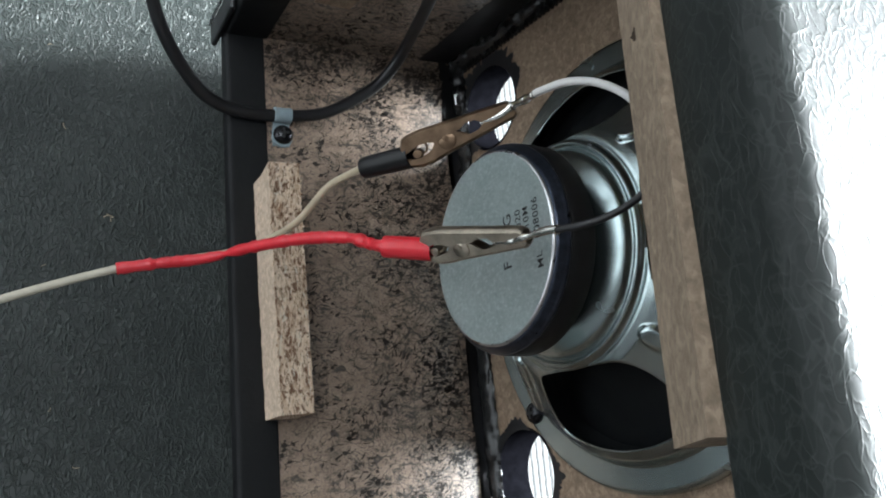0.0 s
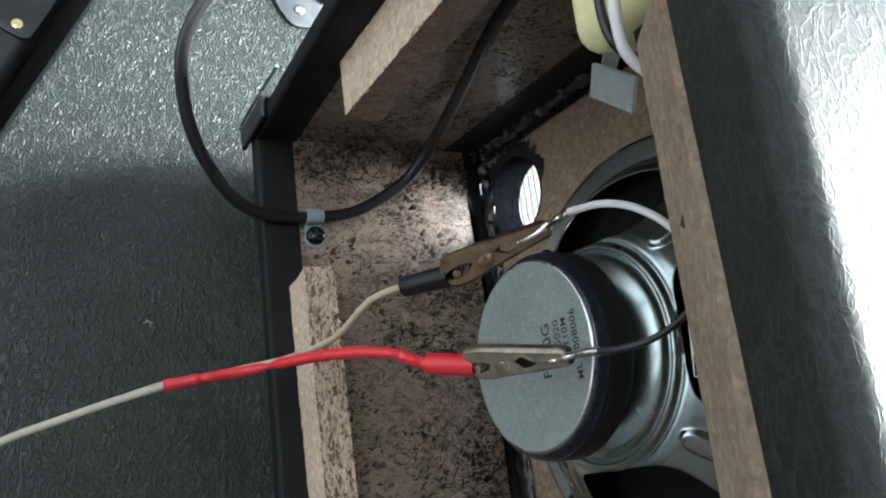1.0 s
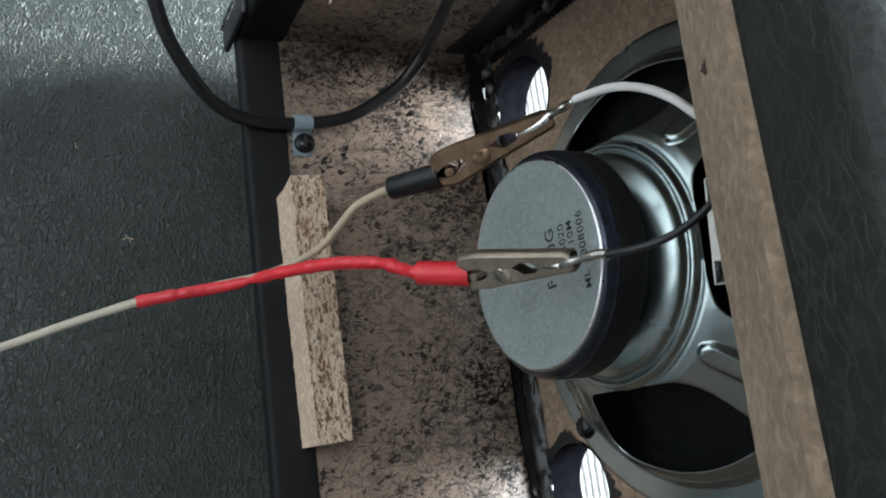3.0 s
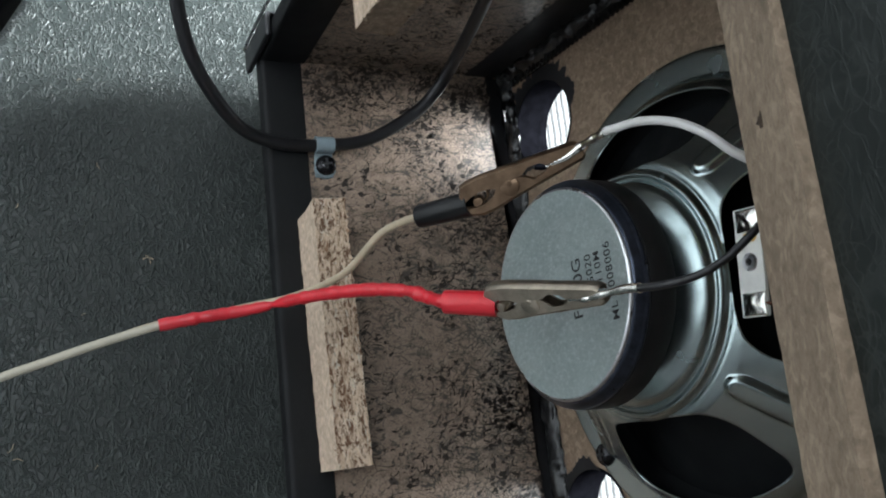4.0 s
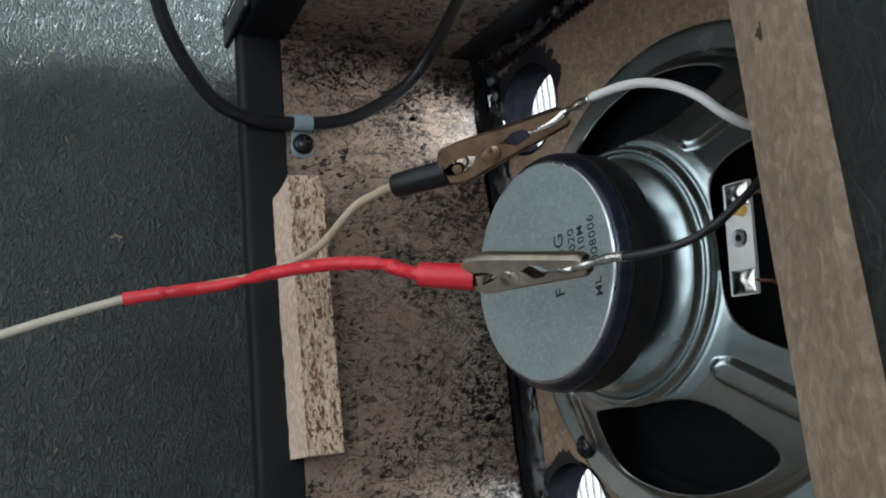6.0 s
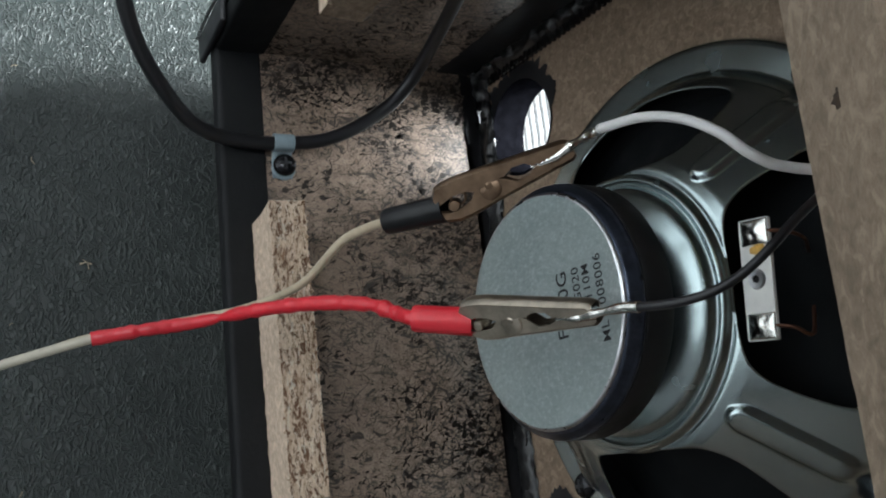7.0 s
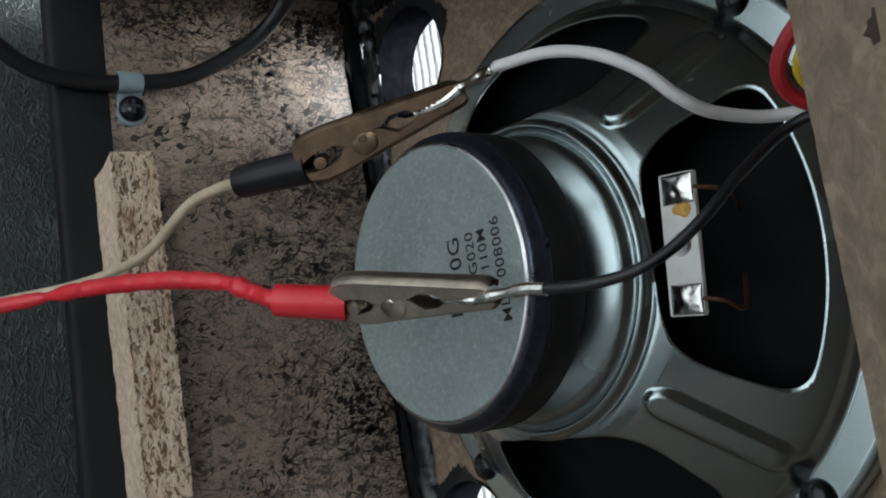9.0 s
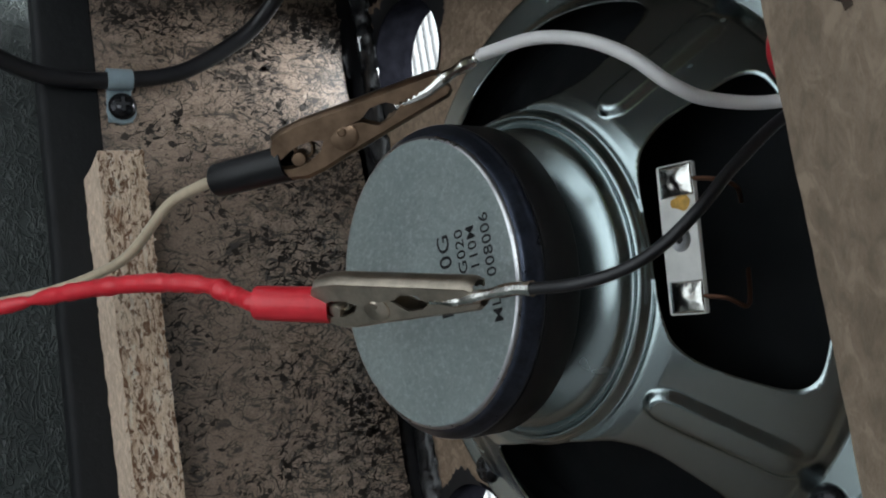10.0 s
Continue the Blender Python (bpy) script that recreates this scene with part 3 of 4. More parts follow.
bm.faces.new([bm.verts.new((-0.0088 + (0.0019 + 0.0005 * math.sin(3 * a)) * math.cos(a), -0.00175, 0.0012 + 0.0030 * math.sin(a))) for a in (2 * math.pi * i / 24 for i in range(24))])
bm.transform(TB)
part("flux_stain", bm, FLUX, board, "amber flux stain")
part("eyelet", lathe([(0.0010, 0.0003), (0.0013, -0.0004), (0.0027, -0.0005), (0.0032, 0.0003)], TB @ pose(0, -0.0019, 0, -90, 0, 0), 24), BRIGHT, board, "steel eyelet", smooth=True)
part("eyelet_core", lathe([(0, 0.0004), (0.0012, 0.0004), (0.0012, -0.0001)], TB @ pose(0, -0.0021, 0, -90, 0, 0), 4), FERRITE, board)


def screw_head(name, at, normal, r, parent, mat=STEEL, label="black cross-head screw"):
    """A domed cross-head screw."""
    m = Vector(normal).to_track_quat("Z", "Y").to_matrix().to_4x4()
    m.translation = at
    n = part(name, lathe([(r * 0.9, -0.001), (r, 0.0), (r * 0.98, r * 0.18), (r * 0.85, r * 0.42), (r * 0.6, r * 0.6), (r * 0.3, r * 0.69), (0, r * 0.7)], m, 32), mat, parent, label, smooth=True)
    bm = block(-r * 0.5, r * 0.5, -r * 0.11, r * 0.11, r * 0.5, r * 0.715)
    b2 = block(-r * 0.11, r * 0.11, -r * 0.5, r * 0.5, r * 0.5, r * 0.714)
    me = mesh_of(b2, "slot")
    bm.from_mesh(me)
    bm.transform(m)
    part("cross_slot", bm, INK, n)
    return n


for k in range(4):
    a = math.radians((40, 136, 226, 308)[k])
    screw_head("flange_screw", LEAN @ Vector((AXIS_X + 0.0952 * math.cos(a), 0.1297, AXIS + 0.0952 * math.sin(a))), LEAN.to_3x3() @ Vector((0, -1, 0)), 0.0055, speaker, STEEL, "black countersunk screw in the basket rim")

# ---- battens that carried the back panel ----


def batten(label, m, length, height, width, faces, seed, cut=0.0, chips=90, bevel=0.0):
    """A sawn bar along x: width along y, height along z; faces: (face towards -y, face towards +z)."""
    ob = thing("wooden_batten", m.translation, label, "batten", "battens round the back opening")
    bm = bmesh.new()
    n = 60
    rnd = random.Random(seed)
    sec = [(0, 0), (width, 0), (width, height), (bevel, height)]
    rings = []
    for i in range(n + 1):
        x = length * i / n
        ring = []
        for k, (y, z) in enumerate(sec):
            j = 0.00035 if chips else 0.0001
            xx = x + (cut * (1 - z / height) if i == 0 else 0)
            ring.append(bm.verts.new((xx + (rnd.uniform(-j, j) * 2 if i in (0, n) else 0), y + rnd.uniform(-j, j) * 0.8, z + rnd.uniform(-j, j) * 0.6)))
        rings.append(ring)
    for a, b in zip(rings, rings[1:]):
        for k in range(4):
            f = bm.faces.new((a[k], b[k], b[(k + 1) % 4], a[(k + 1) % 4]))
            f.material_index = {3: 0, 2: 1, 1: 0, 0: 0}[k]
    for r in (rings[0], rings[-1]):
        bm.faces.new(r).material_index = 1
    bmesh.ops.recalc_face_normals(bm, faces=bm.faces[:])
    # chips torn out along the arrises
    for _ in range(chips):
        x, (y, z) = rnd.uniform(0, length), rnd.choice(sec[2:])
        s = rnd.uniform(0.0004, 0.0013)
        c = Vector((x, y + rnd.uniform(-0.0004, 0.0004), z))
        vs = [bm.verts.new(c + Vector([rnd.uniform(-s, s) for _ in range(3)])) for _ in range(4)]
        for tri in ((0, 1, 2), (0, 1, 3), (1, 2, 3), (0, 2, 3)):
            bm.faces.new([vs[q] for q in tri]).material_index = 1
    bm.transform(m)
    part("bar", bm, faces, ob)
    return ob


batten("pale chipboard batten screwed to the cabinet floor", Matrix.Translation((-0.0684, 0.0125, 0.0013)) @ pose(0, 0, 0, 0, 0, 0.9), 0.1222, 0.0272, 0.0157, [SMOOTH, CHIP], 3, 0.005)
batten("pale chipboard batten fixed upright on the side panel", Matrix.Translation((-SIDE + 0.0004, 0.0175, 0.092)) @ pose(0, 0, 0, -2.0) @ Matrix(((0, 0, 1, 0), (0, 1, 0, 0), (1, 0, 0, 0), (0, 0, 0, 1))), 0.15, 0.0285, 0.0180, [SMOOTH, RAW], 5)
batten("raw brown fibreboard batten hanging under the cabinet top", Matrix.Translation((-0.037, -0.0050, TOP + 0.0078)) @ pose(0, 0, 0, 0, 0, -0.9) @ Matrix(((1, 0, 0, 0), (0, 1, 0, 0), (0, 0, -1, 0), (0, 0, 0, 1))), 0.1285, 0.0240, 0.0270, [RAW, RAW], 8, 0.0, 0, 0.0125)

def speck(name, at, m, r, mat, parent, label, seed):
    bm = bmesh.new()
    ring = [bm.verts.new((r * (0.7 + 0.5 * noise.noise((math.cos(a) * 2 + seed, math.sin(a) * 2, seed))) * math.cos(a) * 1.3, r * (0.7 + 0.5 * noise.noise((math.cos(a) * 2 + seed, math.sin(a) * 2, seed))) * math.sin(a), 0)) for a in (2 * math.pi * i / 18 for i in range(18))]
    bm.faces.new(ring)
    bm.transform(Matrix.Translation(at) @ m)
    return part(name, bm, mat, parent, label)


KNOT = make_plain("dark_knot", (0.035, 0.022, 0.014), 0.85, 0, 0.5, 900, 0.6)
top_bar = bpy.data.objects["wooden_batten.002"]
speck("knot", (0.0120, 0.0006, 0.3222), pose(0, 0, 0, 62, 0, 0), 0.0017, KNOT, top_bar, "small dark knot hole", 2.0)

# ---- black paint: flecks and splinters on the inner faces, smears round the ports ----


def flecks(name, parent, to_world, size, count, seed, density):
    """Many short curved strokes of paint lying 0.15 mm above a face."""
    rnd = random.Random(seed)
    verts, faces = [], []
    made = 0
    while made < count:
        u, v = rnd.uniform(0, size[0]), rnd.uniform(0, size[1])
        if rnd.random() > density(u, v):
            continue
        made += 1
        ang = math.pi / 2 + rnd.gauss(0.35, 0.55)
        kind = rnd.random()
        if kind < 0.45:      # hair-thin fibre
            long, wide, bend, head = rnd.uniform(0.002, 0.006), rnd.uniform(0.00006, 0.00013), rnd.uniform(-3.0, 3.0), 0
        elif kind < 0.86:    # drawn-out fleck
            long, wide, bend, head = rnd.uniform(0.0015, 0.0055), rnd.uniform(0.00018, 0.0005), rnd.uniform(-1.6, 1.6), 1
        else:                # blob with a tail
            long, wide, bend, head = rnd.uniform(0.003, 0.009), rnd.uniform(0.0005, 0.0013), rnd.uniform(-1.8, 1.8), 2
        x, y = u, v
        n = 8
        base = len(verts)
        for i in range(n + 1):
            t = i / n
            w = wide * (0.12 + (math.sin(math.pi * min(1, t + 0.12)) if head < 2 else math.exp(-((t - 0.22) / 0.15) ** 2) + 0.14 * (1 - t))) * rnd.uniform(0.75, 1.25)
            px, py = -math.sin(ang), math.cos(ang)
            for q in (-1, 1):
                verts.append(to_world @ Vector((min(max(x + px * w * q, 0), size[0]), min(max(y + py * w * q, 0), size[1]), 0.00015)))
            x += math.cos(ang) * long / n
            y += math.sin(ang) * long / n
            ang += bend / n + rnd.uniform(-0.25, 0.25)
        for i in range(n):
            a = base + 2 * i
            faces.append((a, a + 1, a + 3, a + 2))
    me = bpy.data.meshes.new(name)
    me.from_pydata([tuple(p) for p in verts], [], faces)
    me.materials.append(FLECK)
    ob = new(name, me)
    ob.parent = parent
    ob.matrix_parent_inverse = parent.matrix_basis.inverted()
    return tagged(ob, "thin black paint flecks and fibres", kind="stuff")


def clumps(u, v, s=38.0, o=0.0):
    return max(0.0, min(1.0, 0.4 + 2.2 * noise.noise((u * s + o, v * s, o)) + 0.8 * noise.noise((u * s * 3 + o, v * s * 3, o + 5))))


DEEP = BAFFLE - WRAP
flecks("paint_overspray", amp, Matrix.Translation((-SIDE, WRAP, 0)), (2 * SIDE, DEEP), 5200, 11,
       lambda u, v: clumps(u, v) * (0.2 + 0.8 * max(0, (v / DEEP)) ** 1.6 + 0.7 * max(0, 1 - u / 0.05) + 0.5 * max(0, (u - 0.21) / 0.09)))
flecks("paint_overspray", amp, Matrix(((0, 0, 1, -SIDE), (0, 1, 0, WRAP), (1, 0, 0, 0), (0, 0, 0, 1))), (TOP, DEEP), 2400, 12,
       lambda u, v: clumps(u, v, 34, 4.0) * (0.14 + 0.7 * max(0, v / DEEP) ** 2 + 0.55 * max(0, 1 - u / 0.05)))


def smear(name, outline, m, seed, rough=0.0016):
    """A flat ragged patch of paint."""
    pts = []
    n = len(outline)
    for i in range(n):
        a, b = Vector(outline[i]), Vector(outline[(i + 1) % n])
        k = max(2, int((b - a).length / 0.0005))
        for j in range(k):
            p = a.lerp(b, j / k)
            q = Vector((noise.noise((p.x * 420, p.y * 420, seed)), noise.noise((p.x * 420, p.y * 420, seed + 9))))
            pts.append(tuple(p + q * rough))
    bm = bmesh.new()
    f = bm.faces.new([bm.verts.new((x, y, 0)) for x, y in pts])
    bmesh.ops.triangulate(bm, faces=[f])
    bm.transform(m)
    return part(name, bm, BLACK, amp, "ragged black paint smear")


ON_BAFFLE = LEAN @ Matrix(((1, 0, 0, 0), (0, 0, -1, BAFFLE - 0.0004), (0, 1, 0, 0), (0, 0, 0, 1)))
ON_SIDE = Matrix(((0, 0, 1, -SIDE + 0.0004), (0, 1, 0, 0), (1, 0, 0, 0), (0, 0, 0, 1)))
ON_FLOOR = Matrix.Translation((0, 0, 0.0004))


def ring_smear(cx, cz, width, a0, a1, seed):
    """A ragged band of paint round a port, fading out at both ends."""
    bm = bmesh.new()
    n = 150
    rows = []
    for i in range(n + 1):
        a = radians(a0 + (a1 - a0) * i / n)
        w = width * min(1, i / 14, (n - i) / 14) * (0.62 + 0.55 * noise.noise((a * 2.1, seed, 0)) + 0.5 * noise.noise((a * 9, seed, 3)) + 0.25 * noise.noise((a * 30, seed, 6)))
        row = []
        for r in (PORT_R - 0.0003, PORT_R + max(0.0003, w)):
            row.append(bm.verts.new((min(max(cx + r * math.cos(a), -SIDE + 0.001), SIDE - 0.001), max(0.0012, cz + r * math.sin(a)), 0)))
        rows.append(row)
    for a, b in zip(rows, rows[1:]):
        bm.faces.new((a[0], b[0], b[1], a[1]))
    bm.transform(ON_BAFFLE)
    return part("paint_smear", bm, BLACK, amp, "ragged black paint smear")


ring_smear(PORTS[0][0], PORTS[0][1], 0.0135, 85, 330, 1.0)
ring_smear(PORTS[1][0], PORTS[1][1], 0.0105, -200, 120, 2.0)
smear("paint_smear", [(0.0, 0.113), (0.325, 0.150), (0.325, 0.1735), (0.0, 0.1362)], ON_SIDE, 3.0, 0.0012)
smear("paint_smear", [(-0.1505, 0.1260), (-0.05, 0.1300), (0.05, 0.1285), (0.15, 0.1315), (0.15, 0.1363), (-0.1505, 0.1363)], ON_FLOOR, 4.0, 0.0030)

# folded vinyl tucked and stapled into the corner between the side panel, the floor and the baffle


def crumpled(path, w, h, seed, name, label):
    bm = bmesh.new()
    line = spline([Vector(p) for p in path], 40)
    rows = []
    a_dir, b_dir = w, h
    m = 7
    for i, q in enumerate(line):
        row = []
        for k in range(m + 1):
            t = k / m
            off = a_dir * (math.sin(math.pi * t / 2)) + b_dir * (math.cos(math.pi * t / 2))
            n = 0.0019 * noise.noise((q.x * 330 + seed, q.z * 330 + q.y * 200, t * 2.2)) + 0.0011 * noise.noise((q.x * 900, q.z * 900, t * 5 + seed))
            row.append(bm.verts.new(q + off + off.normalized() * n))
        rows.append(row)
    for a, b in zip(rows, rows[1:]):
        for k in range(m):
            bm.faces.new((a[k], b[k], b[k + 1], a[k + 1]))
    bmesh.ops.recalc_face_normals(bm, faces=bm.faces[:])
    bm.transform(LEAN)
    return part(name, bm, RUCKED, amp, label, smooth=True)


RUCKED = make_plain("rucked_vinyl", (0.010, 0.010, 0.011), 0.2, 0, 0.3, 300, 0.8)
crumpled([(-0.1495, BAFFLE - 0.0006, 0.0008), (-0.05, BAFFLE - 0.0006, 0.0008), (0.05, BAFFLE - 0.0006, 0.0008), (0.15, BAFFLE - 0.0006, 0.0008)], Vector((0, -0.0035, 0.0)), Vector((0, 0, 0.0085)), 1.0, "tucked_vinyl", "rucked black vinyl tucked along the baffle")
crumpled([(-SIDE + 0.0006, BAFFLE - 0.0006, 0.0), (-SIDE + 0.0006, BAFFLE - 0.0006, 0.1), (-SIDE + 0.0006, BAFFLE - 0.0006, 0.2), (-SIDE + 0.0006, BAFFLE - 0.0006, TOP)], Vector((0.0065, 0, 0)), Vector((0, -0.004, 0)), 5.0, "tucked_vinyl", "rucked black vinyl tucked along the baffle")
rib_line = [Vector((-SIDE + 0.0085, BAFFLE - 0.0008, 0.004 + 0.0035 * i)) for i in range(90)]
for i, q in enumerate(rib_line):
    s = 1 + 0.25 * math.sin(i * 2.3)
    bm = block(q.x - 0.0035 * s, q.x + 0.002, q.y - 0.0014, q.y + 0.001, q.z - 0.0011, q.z + 0.0011, 0.0004, 1)
    bm.transform(LEAN)
    part("rib", bm, RUCKED, amp)

# loose white threads
for k, pts in enumerate((((-0.128, 0.1315, 0.006), (-0.124, 0.1305, 0.0085), (-0.121, 0.131, 0.0075)), ((-0.127, 0.1315, 0.009), (-0.1245, 0.1300, 0.008)), ((0.098, 0.1315, 0.006), (0.103, 0.1300, 0.009), (0.106, 0.1315, 0.0075)))):
    th = thing("loose_thread", pts[0], "short frayed white thread caught on the vinyl", "thread", "loose threads")
    part("strand", tube(spline(pts, 6), 0.00022, 6), WHITE, th)

# ---- test leads: clips, sleeves and wires ----
UPPER = [(0.0, 0.0005), (-0.001, 0.003), (0.0005, 0.0058), (0.003, 0.0064), (0.008, 0.0064), (0.041, 0.0029), (0.0425, 0.0018)] + [(0.042 - 0.0008 * i, 0.0001 + 0.0007 * (i % 2)) for i in range(15)] + [(0.0285, 0.0022), (0.0245, 0.0026), (0.022, 0.0012), (0.012, 0.0002), (0.009, 0.0016), (0.005, 0.0020), (0.002, 0.0012)]
LOWER = [(-0.002, -0.0030), (-0.0005, -0.0040), (0.004, -0.0058), (0.009, -0.0058), (0.015, -0.0050), (0.042, -0.0026), (0.0432, -0.0016)] + [(0.0425 - 0.0008 * i, -0.0002 - 0.0007 * (i % 2)) for i in range(15)] + [(0.0285, -0.0020), (0.0245, -0.0024), (0.0215, 0.0002), (0.018, 0.0016), (0.0145, 0.0018), (0.0115, 0.0004), (0.0095, -0.0020), (0.006, -0.0030), (0.002, -0.0028), (-0.001, -0.0016), (-0.002, -0.0008)]


def jaw(outline, half, spine, sign):
    """A jaw folded from sheet: two cheeks and the back that joins them."""
    bm = bmesh.new()
    for s in (-1, 1):
        p = prism(outline, Matrix.Translation((0, 0, s * half - 0.0003)), 0.0006)
        me = mesh_of(p, "cheek")
        bm.from_mesh(me)
        bpy.data.meshes.remove(me)
    n = 5
    rows = []
    for x, y in spine:
        row = []
        for k in range(n + 1):
            t = k / n * 2 - 1
            row.append(bm.verts.new((x, y + sign * 0.0012 * (1 - t ** 4), t * half)))
        rows.append(row)
    for a, b in zip(rows, rows[1:]):
        for k in range(n):
            bm.faces.new((a[k], b[k], b[k + 1], a[k + 1]))
    bmesh.ops.recalc_face_normals(bm, faces=bm.faces[:])
    return bm


def clip_lead(label, origin, ahead, up, metal, sleeve_mat, sleeve_label, sleeve_r, sleeve_from, long=1.0, slim=1.0):
    x = Vector(ahead).normalized()
    y = (Vector(up) - x * Vector(up).dot(x)).normalized()
    z = x.cross(y)
    m = Matrix((x * long, y * slim, z * slim)).transposed().to_4x4()
    m.translation = origin
    ob = thing("test_lead", origin, label, "test lead", "clip leads on the loudspeaker wires")
    clip = part("crocodile_clip", jaw(LOWER, 0.0024, LOWER[:7], -1), metal, ob, "toothed metal clip", smooth=True)
    clip.data.transform(m)
    u = part("upper_jaw", jaw(UPPER, 0.0031, UPPER[1:7], 1), metal, clip, smooth=True)
    u.data.transform(m)
    part("pivot", lathe([(0, 0.0037), (0.0008, 0.0037), (0.0011, 0.0034), (0.0011, -0.0034), (0.0008, -0.0037), (0, -0.0037)], m @ Matrix.Translation((0.0163, 0.0002, 0)), 20), metal, clip, smooth=True)
    part("pivot_disc", lathe([(0, 0.0034), (0.0028, 0.0034), (0.0033, 0.0031), (0.0033, 0.0024)], m @ Matrix.Translation((0.0163, -0.0012, 0)), 28), metal, clip, smooth=True)
    part("spring", tube([m @ Vector((0.006 + 0.0022 * math.cos(a), 0.0004 + 0.0022 * math.sin(a), -0.0016 + 0.0032 * a / 19)) for a in (i * 0.4 for i in range(48))], 0.00035, 6), metal, clip, smooth=True)
    part("screw", lathe([(0, 0.0032), (0.0016, 0.003), (0.0019, 0.0024), (0.0019, -0.0022)], m @ Matrix.Translation((0.0042, -0.0012, 0)), 20), metal, clip, smooth=True)
    base, end = Vector(sleeve_from), m @ Vector((0.0012, -0.0010, 0))
    sm = (end - base).to_track_quat("Z", "Y").to_matrix().to_4x4()
    sm.translation = base
    long_s = (end - base).length
    part("sleeve", lathe([(sleeve_r * 0.42, 0.0004), (sleeve_r * 0.9, 0.0), (sleeve_r * 0.97, 0.0007), (sleeve_r, long_s * 0.5), (sleeve_r * 1.03, long_s), (sleeve_r * 0.85, long_s), (sleeve_r * 0.8, long_s - 0.004)], sm, 28), sleeve_mat, ob, sleeve_label, smooth=True)
    return ob, m


RED_BASE = (0.0036, 0.0235, 0.1369)
red, rm = clip_lead("clip lead in red sleeving on the black loudspeaker wire", (0.0063, 0.0373, 0.1472), (0.1421, 0.4199, 0.8964), (-0.82, -0.44, 0.235), NICKEL, RED, "red plastic sleeve", 0.0043, RED_BASE, 1.04, 0.95)
RED_LINE = [Vector(RED_BASE).lerp(rm.translation, 0.3), RED_BASE, (-0.0002, 0.0213, 0.1275), (-0.0047, 0.0168, 0.1185), (-0.0096, 0.0062, 0.0985), (-0.0128, -0.0070, 0.0730), (-0.0143, -0.0225, 0.0450), (-0.0125, -0.0420, 0.0405), (-0.0103, -0.0592, 0.0374)]
part("shrink_tube", tube(spline(RED_LINE, 16), lambda u: 0.0024 * (1 + 0.26 * noise.noise((u * 15, 3.1, 0)) + 0.12 * noise.noise((u * 55, 1.7, 0)) - 0.35 * math.exp(-((u - 0.70) / 0.012) ** 2)), 16, None, 0.22), RED, red, "creased red heat-shrink tube", smooth=True)
part("wire", tube(spline([(-0.0105, -0.0571, 0.0378), (-0.0103, -0.0592, 0.0374), (-0.0050, -0.0816, 0.0310), (0.0009, -0.1028, 0.0255), (0.0071, -0.1235, 0.0205), (0.0263, -0.1766, 0.0060), (0.0559, -0.2616, -0.0525), (0.0767, -0.3475, -0.2030)], 12), 0.0018, 12), SHEATH, red, "grey-white insulated wire", smooth=True)

BLACK_BASE = (-0.0272, 0.0176, 0.1368)
blk, bmx = clip_lead("clip lead with black sleeve on the white loudspeaker wire", (-0.0271, 0.0284, 0.1539), (-0.2400, 0.7123, 0.6596), (-0.84, -0.46, 0.15), BRONZE, SLEEVE, "black plastic sleeve", 0.0043, BLACK_BASE, 1.0, 0.92)
part("wire", tube(spline([Vector(BLACK_BASE).lerp(bmx.translation, 0.3), BLACK_BASE, (-0.0295, 0.0172, 0.1225), (-0.0285, 0.0130, 0.1080), (-0.0205, 0.0070, 0.0880), (-0.0186, 0.0020, 0.0705), (-0.0180, -0.0080, 0.0480), (-0.0165, -0.0240, 0.0390), (-0.0140, -0.0420, 0.0345), (-0.0118, -0.0592, 0.0315), (-0.0065, -0.0796, 0.0250), (-0.0006, -0.1008, 0.0195), (0.0056, -0.1215, 0.0145), (0.0255, -0.1746, 0.0005), (0.0560, -0.2587, -0.0575), (0.0769, -0.3446, -0.2080)], 12), 0.0015, 12), AGED, blk, "yellowed grey-white insulated wire", smooth=True)

# loudspeaker wires
lead_w = thing("loudspeaker_wire", (-0.0124, 0.096, 0.2428), "white loudspeaker wire with a tinned bare end", "wire", "loudspeaker wires")
W_END = bmx @ Vector((0.0445, 0.0, 0.0))
part("insulation", tube(spline([(-0.0412, 0.0645, 0.1890), (-0.0378, 0.0660, 0.2065), (-0.0325, 0.0685, 0.2190), (-0.0255, 0.0715, 0.2280), (-0.0185, 0.0770, 0.2320), (-0.0151, 0.0855, 0.2335), (-0.0133, 0.0990, 0.2395), (-0.0131, 0.1043, 0.2608), (-0.0224, 0.0910, 0.2886), (-0.03, 0.07, TOP + 0.001)], 14), 0.00142, 12), WHITE, lead_w, smooth=True)
part("bare_end", tube(spline([bmx @ Vector((0.030, 0.0, 0.0012)), bmx @ Vector((0.038, 0.0, 0.0022)), bmx @ Vector((0.043, 0.0012, 0.0024)), (-0.0408, 0.0640, 0.1865), (-0.0412, 0.0645, 0.1900)], 8), lambda u: 0.0012 + 0.0004 * u, 10, None, 0.35), TIN, lead_w, "tinned bare wire end", smooth=True)
lead_b = thing("loudspeaker_wire", (-0.0094, 0.094, 0.2444), "black loudspeaker wire with a tinned bare end", "wire", "loudspeaker wires")
part("insulation", tube(spline([(0.0147, 0.0575, 0.2030), (0.0158, 0.0605, 0.2130), (0.0152, 0.0650, 0.2215), (0.0120, 0.0705, 0.2280), (0.0060, 0.0765, 0.2340), (-0.0013, 0.0850, 0.2365), (-0.0103, 0.0976, 0.2417), (-0.0132, 0.1022, 0.2608), (-0.0204, 0.0889, 0.2887), (-0.026, 0.07, TOP + 0.001)], 14), 0.00125, 12), RUBBER, lead_b, smooth=True)
